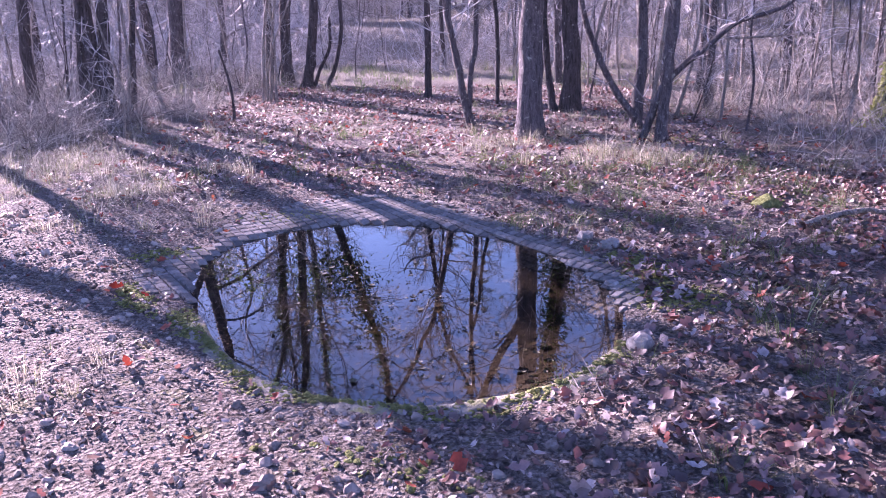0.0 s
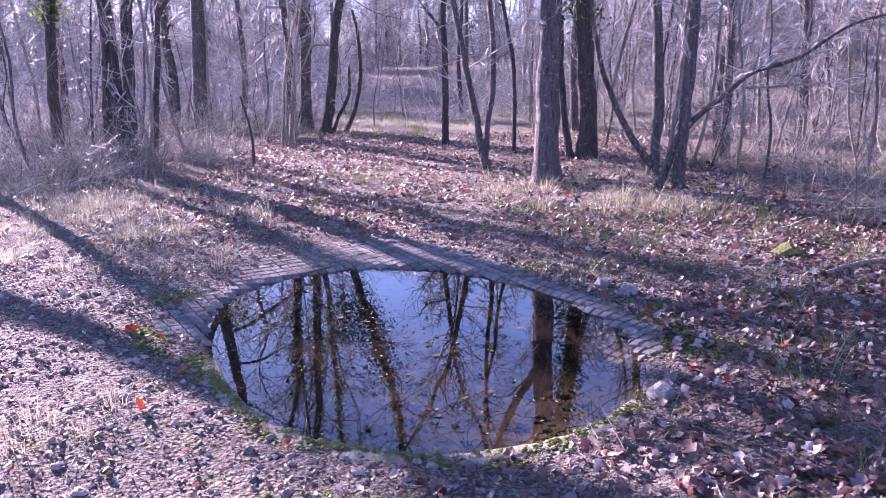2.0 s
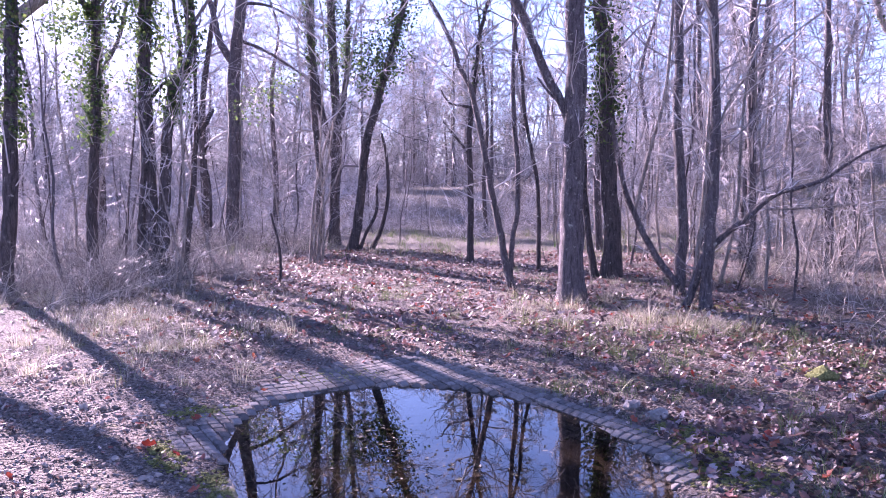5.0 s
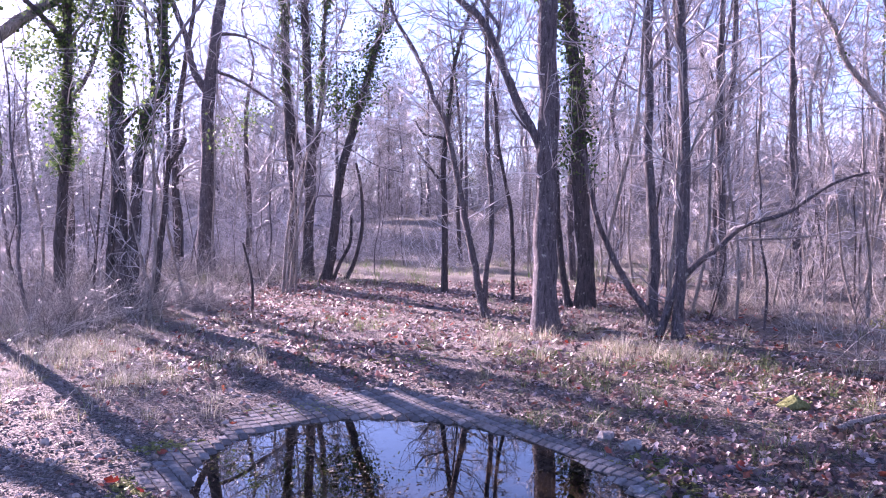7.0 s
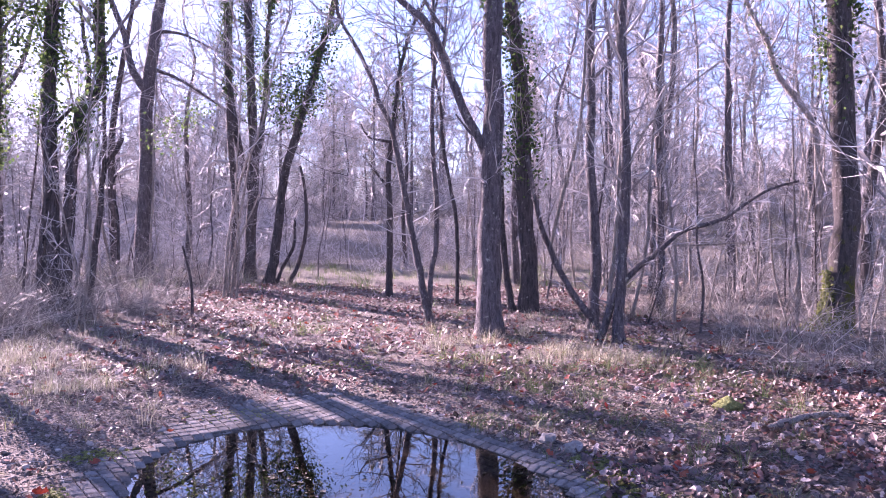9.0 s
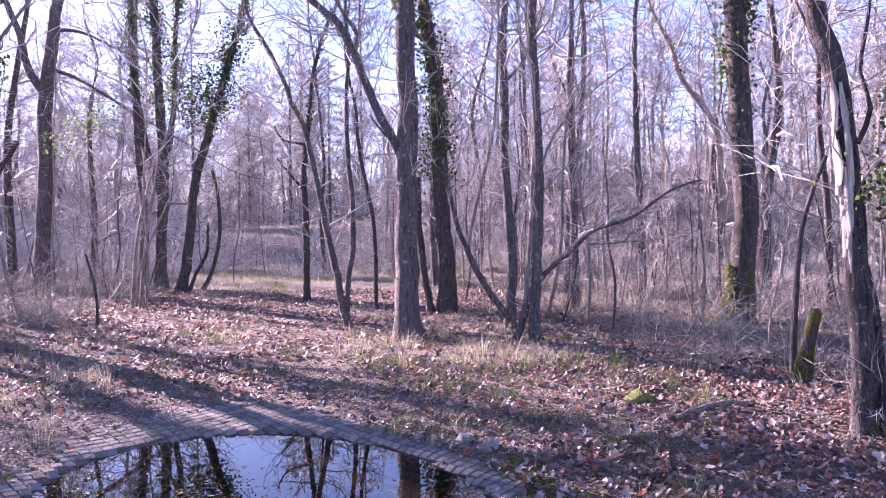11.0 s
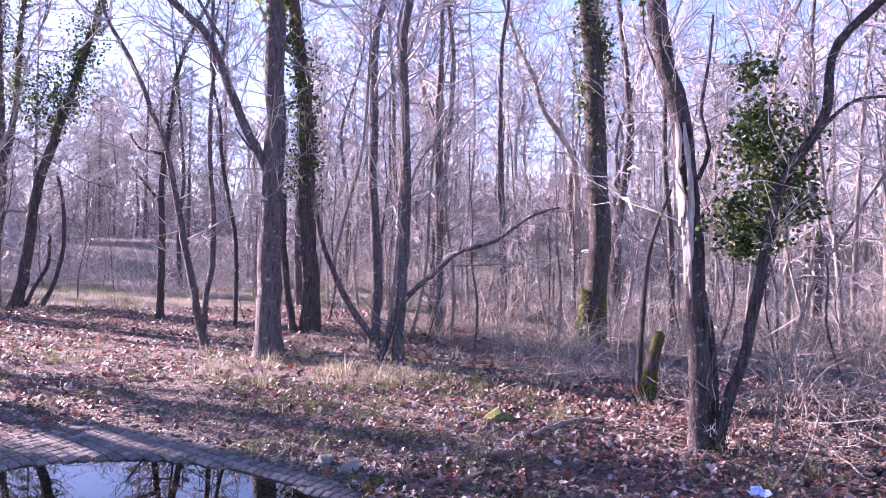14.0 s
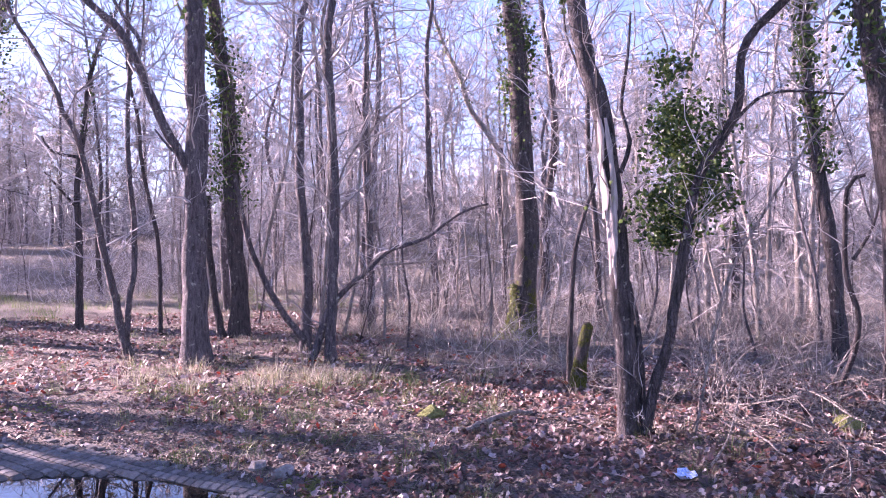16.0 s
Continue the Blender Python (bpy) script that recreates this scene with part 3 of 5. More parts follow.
tree("bare_oak", 0.96, 10.63, -5.2, [
    ("trunk", 0.194, 0.14, [(0.0, 0.08), (-0.01, 0.83), (-0.02, 1.65), (0.02, 2.46), (0.03, 3.27), (-0.01, 4.08), (0.0, 4.88)]),
    ("limb", 0.074, 0.054, [(-0.05, 2.62), (-0.19, 2.99), (-0.43, 3.44), (-0.6, 3.85), (-0.75, 4.26), (-0.97, 4.67), (-1.26, 4.93)]),
    ("limb", 0.029, 0.012, [(-0.05, 2.85), (-0.31, 3.07), (-0.53, 3.35)]),
    ("limb", 0.037, 0.016, [(-0.74, 4.22), (-0.69, 4.5), (-0.87, 4.79)]),
])
tree("ivy_oak", 1.98, 13.81, -8.2, [
    ("trunk", 0.183, 0.129, [(0.0, 0.08), (-0.01, 1.12), (-0.09, 2.17), (-0.13, 3.22), (-0.17, 4.27), (-0.3, 5.21), (-0.41, 6.05)]),
    ("stem", 0.081, 0.054, [(-0.3, 0.05), (-0.44, 0.9), (-0.53, 1.86), (-0.54, 2.7)]),
])
tree("hazel_clump", 2.77, 11.46, -13.6, [
    ("limb", 0.073, 0.036, [(-0.02, 0.13), (-0.3, 0.5), (-0.56, 0.9), (-0.78, 1.38), (-0.93, 1.78), (-1.05, 2.36), (-1.13, 2.81)]),
    ("stem", 0.036, 0.023, [(-0.79, 1.36), (-0.69, 1.83), (-0.57, 2.36), (-0.39, 3.05), (-0.32, 3.66), (-0.28, 4.44), (-0.26, 5.12)]),
    ("stem", 0.1, 0.073, [(-0.11, 0.14), (-0.08, 1.21), (-0.13, 2.09), (-0.19, 2.96), (-0.18, 3.83), (-0.21, 4.78)]),
    ("stem", 0.041, 0.027, [(0.09, 0.15), (0.18, 1.04), (0.23, 1.65), (0.26, 2.51), (0.3, 3.37), (0.24, 4.23), (0.17, 5.09)]),
])
tree("bowed_hazel", 2.7, 10.06, -15.0, [
    ("trunk", 0.088, 0.064, [(0.0, 0.08), (0.01, 0.73), (0.05, 1.65), (0.07, 2.41), (0.04, 3.17), (0.01, 3.93), (-0.02, 4.68)]),
    ("limb", 0.068, 0.016, [(-0.35, 0.02), (-0.22, 0.22), (-0.04, 0.81), (0.21, 1.12), (0.49, 1.35), (0.77, 1.62), (1.04, 1.73), (1.37, 1.84), (1.64, 2.05), (1.96, 2.24), (2.3, 2.34)]),
    ("limb", 0.02, 0.008, [(0.7, 1.46), (1.25, 1.49), (1.58, 1.52), (1.84, 1.53), (2.01, 1.4)]),
    ("limb", 0.016, 0.008, [(1.23, 1.49), (1.36, 1.64), (1.52, 1.7)]),
    ("limb", 0.02, 0.012, [(0.07, 2.41), (0.25, 2.94), (0.53, 3.3), (0.87, 3.65), (1.34, 4.0)]),
])
tree("grey_tree", 4.63, 14.21, -18.0, [
    ("trunk", 0.104, 0.075, [(0.0, 0.44), (-0.02, 1.65), (-0.06, 2.72), (-0.1, 3.8), (-0.09, 4.86), (-0.05, 5.91)]),
])
tree("grey_tree", 7.02, 16.51, -23.0, [
    ("trunk", 0.104, 0.069, [(0.0, 0.38), (-0.04, 1.65), (-0.13, 3.51), (-0.18, 5.37), (-0.18, 6.6)]),
])
tree("crooked_tree", 9.54, 17.59, -28.3, [
    ("trunk", 0.115, 0.069, [(0.04, 1.72), (-0.06, 3.87), (-0.33, 4.64), (-0.97, 5.58), (-1.19, 6.35), (-1.58, 7.14)]),
])
tree("mossy_oak", 6.56, 11.46, -29.6, [
    ("trunk", 0.233, 0.182, [(0.01, 0.08), (0.05, 0.89), (0.11, 1.79), (0.07, 2.8), (-0.0, 3.91), (-0.06, 5.12), (-0.16, 6.14)]),
])
tree("split_oak", 3.94, 4.88, -38.4, [
    ("trunk", 0.11, 0.082, [(-0.1, 0.12), (-0.1, 0.54), (-0.13, 1.0), (-0.16, 1.47), (-0.2, 1.94), (-0.23, 2.31), (-0.3, 2.78), (-0.41, 3.17), (-0.48, 3.55), (-0.51, 3.94)]),
    ("stem", 0.058, 0.031, [(0.02, 0.06), (0.1, 0.5), (0.21, 0.87), (0.3, 1.38), (0.37, 1.83), (0.46, 2.24), (0.65, 2.55), (0.75, 2.77), (0.77, 3.13), (0.88, 3.34), (1.12, 3.56)]),
    ("stem", 0.043, 0.034, [(0.03, 0.45), (-0.02, 0.91), (-0.1, 1.37)]),
    ("limb", 0.019, 0.01, [(0.74, 2.66), (0.91, 2.83), (1.11, 2.88), (1.55, 2.83)]),
    ("limb", 0.024, 0.012, [(-0.15, 2.28), (-0.07, 2.54), (-0.14, 2.82), (-0.09, 3.24), (-0.06, 3.66)]),
    ("limb", 0.014, 0.007, [(-0.46, 3.12), (-0.59, 3.47), (-0.61, 3.76)]),
])
tree("mossy_stump", 4.68, 6.86, -33.9, [
    ("trunk", 0.095, 0.07, [(-0.02, 0.07), (-0.0, 0.41), (0.09, 0.82)]),
])
tree("thin_sapling", 4.72, 7.15, -33.0, [
    ("trunk", 0.043, 0.023, [(-0.0, 0.09), (0.02, 0.63), (0.05, 1.28), (0.11, 1.79), (0.31, 2.4)]),
])
tree("ivy_oak", 9.1, 7.08, -51.8, [
    ("trunk", 0.115, 0.079, [(-0.0, 0.7), (-0.11, 1.57), (-0.25, 2.59), (-0.37, 3.55), (-0.42, 4.43), (-0.45, 5.31)]),
])
tree("pale_birch", 13.69, 11.72, -49.3, [
    ("trunk", 0.097, 0.062, [(-0.0, 0.89), (-0.04, 2.41), (-0.09, 4.03), (-0.08, 5.91), (-0.07, 7.16)]),
])
tree("pale_birch", 12.53, 11.53, -47.2, [
    ("trunk", 0.065, 0.046, [(-0.0, 1.04), (0.04, 2.38), (0.11, 4.17), (0.19, 5.71)]),
])
tree("pale_birch", 10.24, 9.58, -46.7, [
    ("trunk", 0.064, 0.043, [(-0.0, 0.95), (-0.13, 1.76), (-0.32, 2.76), (-0.41, 3.57)]),
])
tree("pale_birch", 16.17, 13.43, -50.1, [
    ("trunk", 0.097, 0.064, [(-0.0, 0.92), (-0.04, 1.95), (0.02, 3.68), (-0.09, 5.42)]),
])
tree("crooked_sapling", 7.21, 5.57, -52.0, [
    ("trunk", 0.038, 0.024, [(-0.09, 0.02), (0.06, 0.42), (0.14, 0.91), (0.02, 1.4), (0.04, 2.29), (0.21, 2.43)]),
    ("limb", 0.021, 0.01, [(0.09, 1.52), (0.28, 1.88), (0.37, 2.3)]),
])
tree("ivy_oak", 7.05, 4.8, -55.4, [
    ("trunk", 0.163, 0.13, [(-0.0, 0.52), (-0.05, 1.86), (-0.15, 2.98), (-0.24, 3.78), (-0.3, 4.48)]),
])
tree("leaning_pole", 4.22, 4.56, -42.3, [
    ("trunk", 0.014, 0.01, [(-0.02, 0.68), (0.22, 1.31), (0.51, 1.91), (0.79, 2.38), (1.14, 2.87)]),
])
tree("ivy_oak", -7.72, 10.65, 35.6, [
    ("trunk", 0.132, 0.101, [(-0.02, 0.07), (0.06, 0.96), (0.12, 1.65), (0.17, 2.93), (0.23, 4.19), (0.29, 5.82)]),
])


# carries an added ivy crown, placed to shade the leaves on the right
tree("ivy_oak", -11.6, 20.2, 30.0, [
    ("trunk", 0.16, 0.11, [(0, 0.05), (0.05, 2.0), (-0.05, 4.2), (0.1, 6.4), (0.05, 8.0)]),
    ("limb", 0.08, 0.05, [(0.0, 4.9), (0.6, 6.0), (0.9, 7.2)]),
])
# unseen bent stem, leaning across the low sun only to cast its shadow
tree("leaning_pole", -11.65, 9.7, 42.3, [("trunk", 0.17, 0.15, [(0, 0.05), (1.35, 1.6), (2.65, 3.1), (4.35, 5.0)])])


def ivy_mass(root, label, clumps, count, size, spread):
    """Evergreen leaves in overlapping clumps (u, depth, height) on thin shoots."""
    h = Heap()
    whole = count
    for u, dep, hgt in clumps:
        count = whole
        c = np.array([u, dep, hgt])
        s_here = spread * RNG.uniform(0.45, 1.25)
        count = int(count * RNG.uniform(0.6, 1.2))
        p = c + RNG.normal(0, 1, (count, 3)) * (s_here, s_here, s_here * 0.8)
        k = RNG.integers(0, 6, count)
        core = c + RNG.normal(0, spread * 0.8, (6, 3))
        p = p * 0.75 + core[k] * 0.25
        h.add(*strew(IVYLEAF[RNG.integers(2)], p, RNG.uniform(0.7, 1.2, count) * size, 0.8))
    tagged(part("ivy", h.mesh("ivy", IVY), root, label), kind="stuff")


for ob in [o for o in bpy.data.objects if o.name.startswith(("split_oak", "ivy_oak")) and o.type == "EMPTY"]:
    px, py = ob.location.x, ob.location.y
    if ob.name.startswith("split_oak"):
        ivy_mass(ob, "dense dark evergreen ivy hanging beside the trunk", [(0.28, 0, 2.95), (0.3, 0.1, 2.7), (0.2, 0, 2.5), (0.42, 0.1, 2.45), (0.25, 0.1, 2.2), (0.5, 0.05, 2.2), (0.15, 0, 1.95), (0.35, 0.1, 1.9), (0.08, 0, 1.8), (0.6, 0.1, 1.95), (0.22, 0, 1.65), (0.3, 0.15, 2.35), (0.4, 0.15, 2.1), (0.3, 0.15, 1.75), (0.5, 0.15, 2.65)], 330, 0.042, 0.19)
    elif abs(px + 4.2) < 0.3 and abs(py - 20) < 1:
        ivy_mass(ob, "bushy green ivy in the crown", [(0.5, 0, 4.6), (0.9, 0, 5.0), (0.3, 0, 5.3), (1.2, 0, 5.4), (0.8, 0, 5.7), (1.3, 0, 6.2), (0.2, 0, 4.9), (1.5, 0, 7.0)], 330, 0.075, 0.4)
    # shade caster: ivy only at the height whose shadow reaches the right bank
    elif px < -11:
        ivy_mass(ob, "wide evergreen ivy crown high on the trunk", [(0.0, 0, 7.3), (0.6, 0.3, 7.7), (-0.3, 0, 8.0), (0.9, 0, 8.3), (0.2, -0.3, 8.6)], 420, 0.08, 0.4)
    elif px < -6 and py > 11:
        ivy_mass(ob, "bright green ivy clumps high on the trunk", [(0.0, 0, 3.6), (0.1, 0, 4.2), (0.0, 0, 4.8), (-0.2, 0, 5.2), (0.2, 0, 5.6), (-0.4, 0, 4.6)], 260, 0.07, 0.3)
    elif 1.5 < px < 2.5:
        ivy_mass(ob, "green ivy clumps on the trunk", [(-0.1, 0, 2.5), (-0.35, 0, 2.8), (-0.2, 0, 3.3), (-0.3, 0, 4.3), (-0.2, 0, 5.0), (-0.5, 0, 5.4)], 190, 0.065, 0.26)


def torn_bark(root, line, radius):
    """Ragged strips of pale bare wood and hanging bark fibres, a little off the trunk."""
    q = smooth_line(line, 0.06)
    for _ in range(22):
        k0 = int(RNG.uniform(0, 0.85) * len(q))
        k1 = min(len(q), k0 + int(RNG.uniform(0.1, 0.32) * len(q)) + 3)
        seg = q[k0:k1]
        s = np.linspace(0, 1, len(seg))
        a0, lift, half = radians(240) + RNG.normal(0, 0.42), RNG.uniform(0.002, 0.014), RNG.uniform(0.08, 0.3)
        rv = []
        for t, p in zip(s, seg):
            base = radius[0] + (radius[1] - radius[0]) * (k0 + t * len(seg)) / len(q)
            w = half * (0.35 + 0.65 * math.sin(math.pi * min(0.98, t + 0.02))) * RNG.uniform(0.7, 1.2)
            for j in (-1, 0, 1):
                r = base + lift * (1 + 2.0 * (1 - t) ** 4) + (0.004 if j == 0 else -0.003)
                rv.append((p[0] + r * math.cos(a0 + w * j), p[1] + r * math.sin(a0 + w * j), p[2]))
        rf = [(k * 3 + j, k * 3 + j + 1, k * 3 + j + 4, k * 3 + j + 3) for k in range(len(seg) - 1) for j in range(2)]
        part("torn_strip", solid("torn_strip", rv, rf, WOOD, True), root, "pale bare wood where the bark is torn")


for ob in [o for o in bpy.data.objects if o.name.startswith("split_oak") and o.type == "EMPTY"]:
    torn_bark(ob, [(-0.14, 0, 1.2), (-0.16, 0, 1.45), (-0.2, 0, 1.9), (-0.23, 0, 2.25), (-0.27, 0, 2.6)], (0.095, 0.088))
for ob in [o for o in bpy.data.objects if o.name.startswith("hazel_clump") and o.type == "EMPTY" and o.location.x < 0]:
    ivy_mass(ob, "evergreen ivy bunches among the hazel stems", [(-1.1, 0.2, 3.7), (-0.7, 0, 4.0), (-1.4, 0.1, 3.4)], 130, 0.06, 0.28)


# ---- woods further off ----
def wood_tree(height, radius, skin, spread, far):
    """A bare forest tree with forked twigs, to be copied."""
    root = new("woodland_tree")
    tagged(root, "tall bare woodland tree with fine grey twigs", "tree", "bare trees of the wood behind the pond")
    line = [(0, 0, -0.3)]
    for i in range(1, 7):
        line.append((RNG.normal(0, 0.12) * i * 0.6, RNG.normal(0, 0.12) * i * 0.6, height * i / 6))
    q = smooth_line(line, 0.6 if not far else 1.2)
    rad = np.linspace(radius, radius * 0.15, len(q))
    h, crown = Heap(), Heap()
    tube(h, q, rad, 7 if not far else 5, 0.08)
    part("trunk", h.mesh("trunk", BARK[skin], True), root)
    for _ in range(22):
        i = int(RNG.uniform(0.1, 0.97) * (len(q) - 1))
        a = RNG.uniform(0, 2 * np.pi)
        bough, _ = branch(q[i], (math.cos(a), math.sin(a), RNG.uniform(0.3, 1.2)), spread * RNG.uniform(0.5, 1.1), 5 if not far else 4, 0.3, 0.05)
        tube(crown, bough, np.linspace(max(0.02, rad[i] * 0.4), 0.01, len(bough)), 4 if not far else 3)
        if far:
            for _ in range(5):
                e, d = branch(bough[RNG.integers(1, 4)], RNG.normal(0, 1, 3) + (0, 0, 0.5), RNG.uniform(0.6, 1.6), 2, 0.25)
                tube(crown, e, [0.02, 0.015, 0.01], 3)
                for _ in range(4):
                    c, _ = branch(e[1], d + RNG.normal(0, 0.8, 3), RNG.uniform(0.5, 1.2), 1, 0.2)
                    tube(crown, c, [0.014, 0.009], 3)
        else:
            twigs_on(crown, bough, 0.15, 7, 1.1, 0.011, 1, 3)
    tagged(part("crown", crown.mesh("crown", TWIG), root, "fine bare grey twigs"), kind="stuff")
    return root


NEAR = [wood_tree(RNG.uniform(9, 14), r, s, sp, False) for r, s, sp in ((0.1, "grey", 2.2), (0.13, "dark", 2.8), (0.06, "pale", 1.8), (0.08, "dark", 2.0), (0.05, "grey", 1.6), (0.11, "grey", 2.6), (0.07, "pale", 2.2), (0.045, "dark", 1.5))]
# mostly pale bark on the far trees, standing in for haze
FAR = [wood_tree(RNG.uniform(9, 14), r, s, sp, True) for r, s, sp in ((0.13, "pale", 2.6), (0.1, "grey", 2.2), (0.09, "pale", 2.2), (0.07, "pale", 2.0), (0.13, "grey", 3.0))]
spots = []
tries = 0
while len(spots) < 235 and tries < 9000:
    tries += 1
    az, d = RNG.uniform(-35, 82), 15 + 75 * RNG.uniform(0, 1) ** 0.95
    x, y = d * math.sin(radians(az)), d * math.cos(radians(az))
    if d < 28 and -12 < az < 3 or d < 19 and -30 < az < 30:
        continue
    if d < 34 and az < -10 and 2.5 < 0.74 * x + 0.673 * y < 10 and RNG.uniform() < 0.75:
        continue
    if d < 50 and -34 < az < 8 and RNG.uniform() < 0.5:
        continue
    if any((x - a) ** 2 + (y - b) ** 2 < 2.2 for a, b in spots):
        continue
    spots.append((x, y))
for k in range(60):      # a closed wood beyond the clearing
    a, d = RNG.uniform(-36, -2), RNG.uniform(58, 96)
    spots.append((d * math.sin(radians(a)), d * math.cos(radians(a))))
for k in range(26):      # the wood goes on behind the camera and thinly towards the sun
    a, d = RNG.uniform(100, 310), RNG.uniform(14, 42)
    spots.append((d * math.sin(radians(a)), d * math.cos(radians(a))))
# unseen trees left of the view, added to throw dappled shade
for az, d in ((-38, 33), (-52, 24), (-40, 45), (-49, 36), (-37.5, 24)):
    spots.append((d * math.sin(radians(az)), d * math.cos(radians(az))))
used = set()
for x, y in spots:
    pool = NEAR if math.hypot(x, y) < 36 else FAR
    model = pool[RNG.integers(len(pool))]
    m = pose(x, y, float(land(x, y)), RNG.normal(0, 2), RNG.normal(0, 2), RNG.uniform(0, 360)) @ Matrix.Scale(RNG.uniform(0.75, 1.2), 4)
    t = model if model.name not in used else copy_thing(model, Matrix())
    used.add(model.name)
    t.matrix_basis = m


def larch_tree(height, seed_turn):
    """A tall thin conifer with level tiers of drooping boughs."""
    root = new("larch_tree")
    tagged(root, "tall pale conifer with level drooping boughs far in the wood", "tree", "conifers behind the bare wood")
    h, twig, green = Heap(), Heap(), Heap()
    q = smooth_line([(0, 0, -0.3), (0.05, 0.03, height * 0.5), (0, 0, height)], 0.8)
    tube(h, q, np.linspace(0.14, 0.02, len(q)), 7, 0.06)
    part("trunk", h.mesh("trunk", BARK["grey"], True), root)
    for k in range(46):
        f = 0.22 + 0.77 * k / 46
        a = k * 2.4 + seed_turn
        ln = 2.6 * (1.05 - f) ** 0.7 * RNG.uniform(0.7, 1.15)
        e, _ = branch((0, 0, height * f), (math.cos(a), math.sin(a), 0.05), ln, 5, 0.07, -0.03)
        tube(twig, e, np.linspace(0.022, 0.007, 6), 3)
        for _ in range(12):
            p = e[RNG.integers(1, 5)] * 1.0 + RNG.normal(0, 0.05, 3)
            c, _ = branch(p, (math.cos(a) + RNG.normal(0, 0.7), math.sin(a) + RNG.normal(0, 0.7), -0.25), RNG.uniform(0.25, 0.8), 2, 0.2, -0.08)
            tube(twig, c, [0.01, 0.008, 0.005], 3)
            m = 5
            green.add(*strew(SCRAP[0], c[RNG.integers(0, 3, m)] + RNG.normal(0, 0.07, (m, 3)), RNG.uniform(0.07, 0.16, m), 0.5))
    tagged(part("bough_mass", twig.mesh("bough_mass", TWIG), root, "level grey boughs"), kind="stuff")
    tagged(part("needles", green.mesh("needles", NEEDLE), root, "thin grey-green needle tufts"), kind="stuff")
    return root


LARCHES = [larch_tree(15, 0.0), larch_tree(12, 1.3), larch_tree(17, 2.2)]
for k, (az, d) in enumerate(((-4, 50), (-1, 44), (1.5, 58), (-7, 62), (8, 46), (11, 55), (15, 60), (6, 66), (-11, 56), (19, 48), (23, 58), (28, 52), (33, 60), (39, 50), (-15, 60), (44, 56))):
    x, y = d * math.sin(radians(az)), d * math.cos(radians(az))
    t = LARCHES[k] if k < 3 else copy_thing(LARCHES[k % 3], Matrix())
    t.matrix_basis = pose(x, y, float(land(x, y)), 0, 0, k * 77) @ Matrix.Scale(RNG.uniform(0.85, 1.15), 4)


def scatter(count, az0, az1, d0, d1, keep=None):
    out = []
    for _ in range(count * 4):
        if len(out) >= count:
            break
        az, d = RNG.uniform(az0, az1), math.sqrt(RNG.uniform(d0 * d0, d1 * d1))
        p = (d * math.sin(radians(az)), d * math.cos(radians(az)))
        if keep is None or keep(*p):
            out.append(p)
    return out


# slim saplings between the big trunks
def sapling_model(height, radius, skin):
    root = new("bare_sapling")
    tagged(root, "slim bare sapling with pale thin twigs", "sapling", "saplings between the big trees")
    line = [(0, 0, -0.1)]
    for i in range(1, 6):
        line.append((line[-1][0] + RNG.normal(0.03, 0.09), line[-1][1] + RNG.normal(0, 0.08), height * i / 5))
    q = smooth_line(line, 0.3)
    h, crown = Heap(), Heap()
    tube(h, q, np.linspace(radius, radius * 0.25, len(q)), 6, 0.06)
    part("trunk", h.mesh("trunk", BARK[skin], True), root)
    twigs_on(crown, q, 0.12, 20, 0.75, 0.0075, 2, 3)
    tagged(part("crown", crown.mesh("crown", TWIG), root, "fine bare twigs"), kind="stuff")
    return root


SAPLINGS = [sapling_model(hh, rr, ss) for hh, rr, ss in ((3.2, 0.02, "pale"), (4.5, 0.028, "grey"), (5.5, 0.034, "pale"), (2.4, 0.014, "dark"), (4.0, 0.022, "dark"))]
slots = scatter(34, -33, -13, 12, 24, lambda x, y: x < -4.8) + scatter(60, 17, 70, 8.5, 22, lambda x, y: x > 4.2) + scatter(16, -12, 20, 24, 34) + scatter(14, 2, 14, 14, 22) + scatter(34, 14, 48, 11.5, 21, lambda x, y: x > 3.6)
for k, (x, y) in enumerate(slots):
    m = pose(x, y, float(land(x, y)), RNG.normal(0, 6), RNG.normal(0, 6), RNG.uniform(0, 360)) @ Matrix.Scale(RNG.uniform(0.75, 1.25), 4)
    t = SAPLINGS[k] if k < 5 else copy_thing(SAPLINGS[k % 5], Matrix())
    t.matrix_basis = m


# ---- undergrowth ----
def shrub(height, stems, spread):
    h = Heap()
    for _ in range(stems):
        a, r = RNG.uniform(0, 2 * np.pi), spread * RNG.uniform(0, 1.0)
        p = (r * math.cos(a), r * math.sin(a), -0.05)
        ln = height * RNG.uniform(0.35, 1.2)
        q, d = branch(p, (RNG.normal(0, 0.6), RNG.normal(0, 0.6), 1), ln, 5, 0.3, -0.1)
        tube(h, q, np.linspace(0.007, 0.003, 6) * RNG.uniform(0.5, 1.4), 3)
        for _ in range(4):
            e, d2 = branch(q[RNG.integers(1, 4)], d * 0.5 + RNG.normal(0, 0.8, 3), ln * RNG.uniform(0.2, 0.5), 2, 0.3, 0.0)
            tube(h, e, np.linspace(0.004, 0.002, 3), 3)
    return np.concatenate(h.v), np.concatenate(h.f)


SHRUBS = [shrub(1.0, 20, 0.6), shrub(1.5, 18, 0.8), shrub(2.2, 14, 0.9), shrub(0.7, 24, 0.6), shrub(1.8, 12, 0.8)]


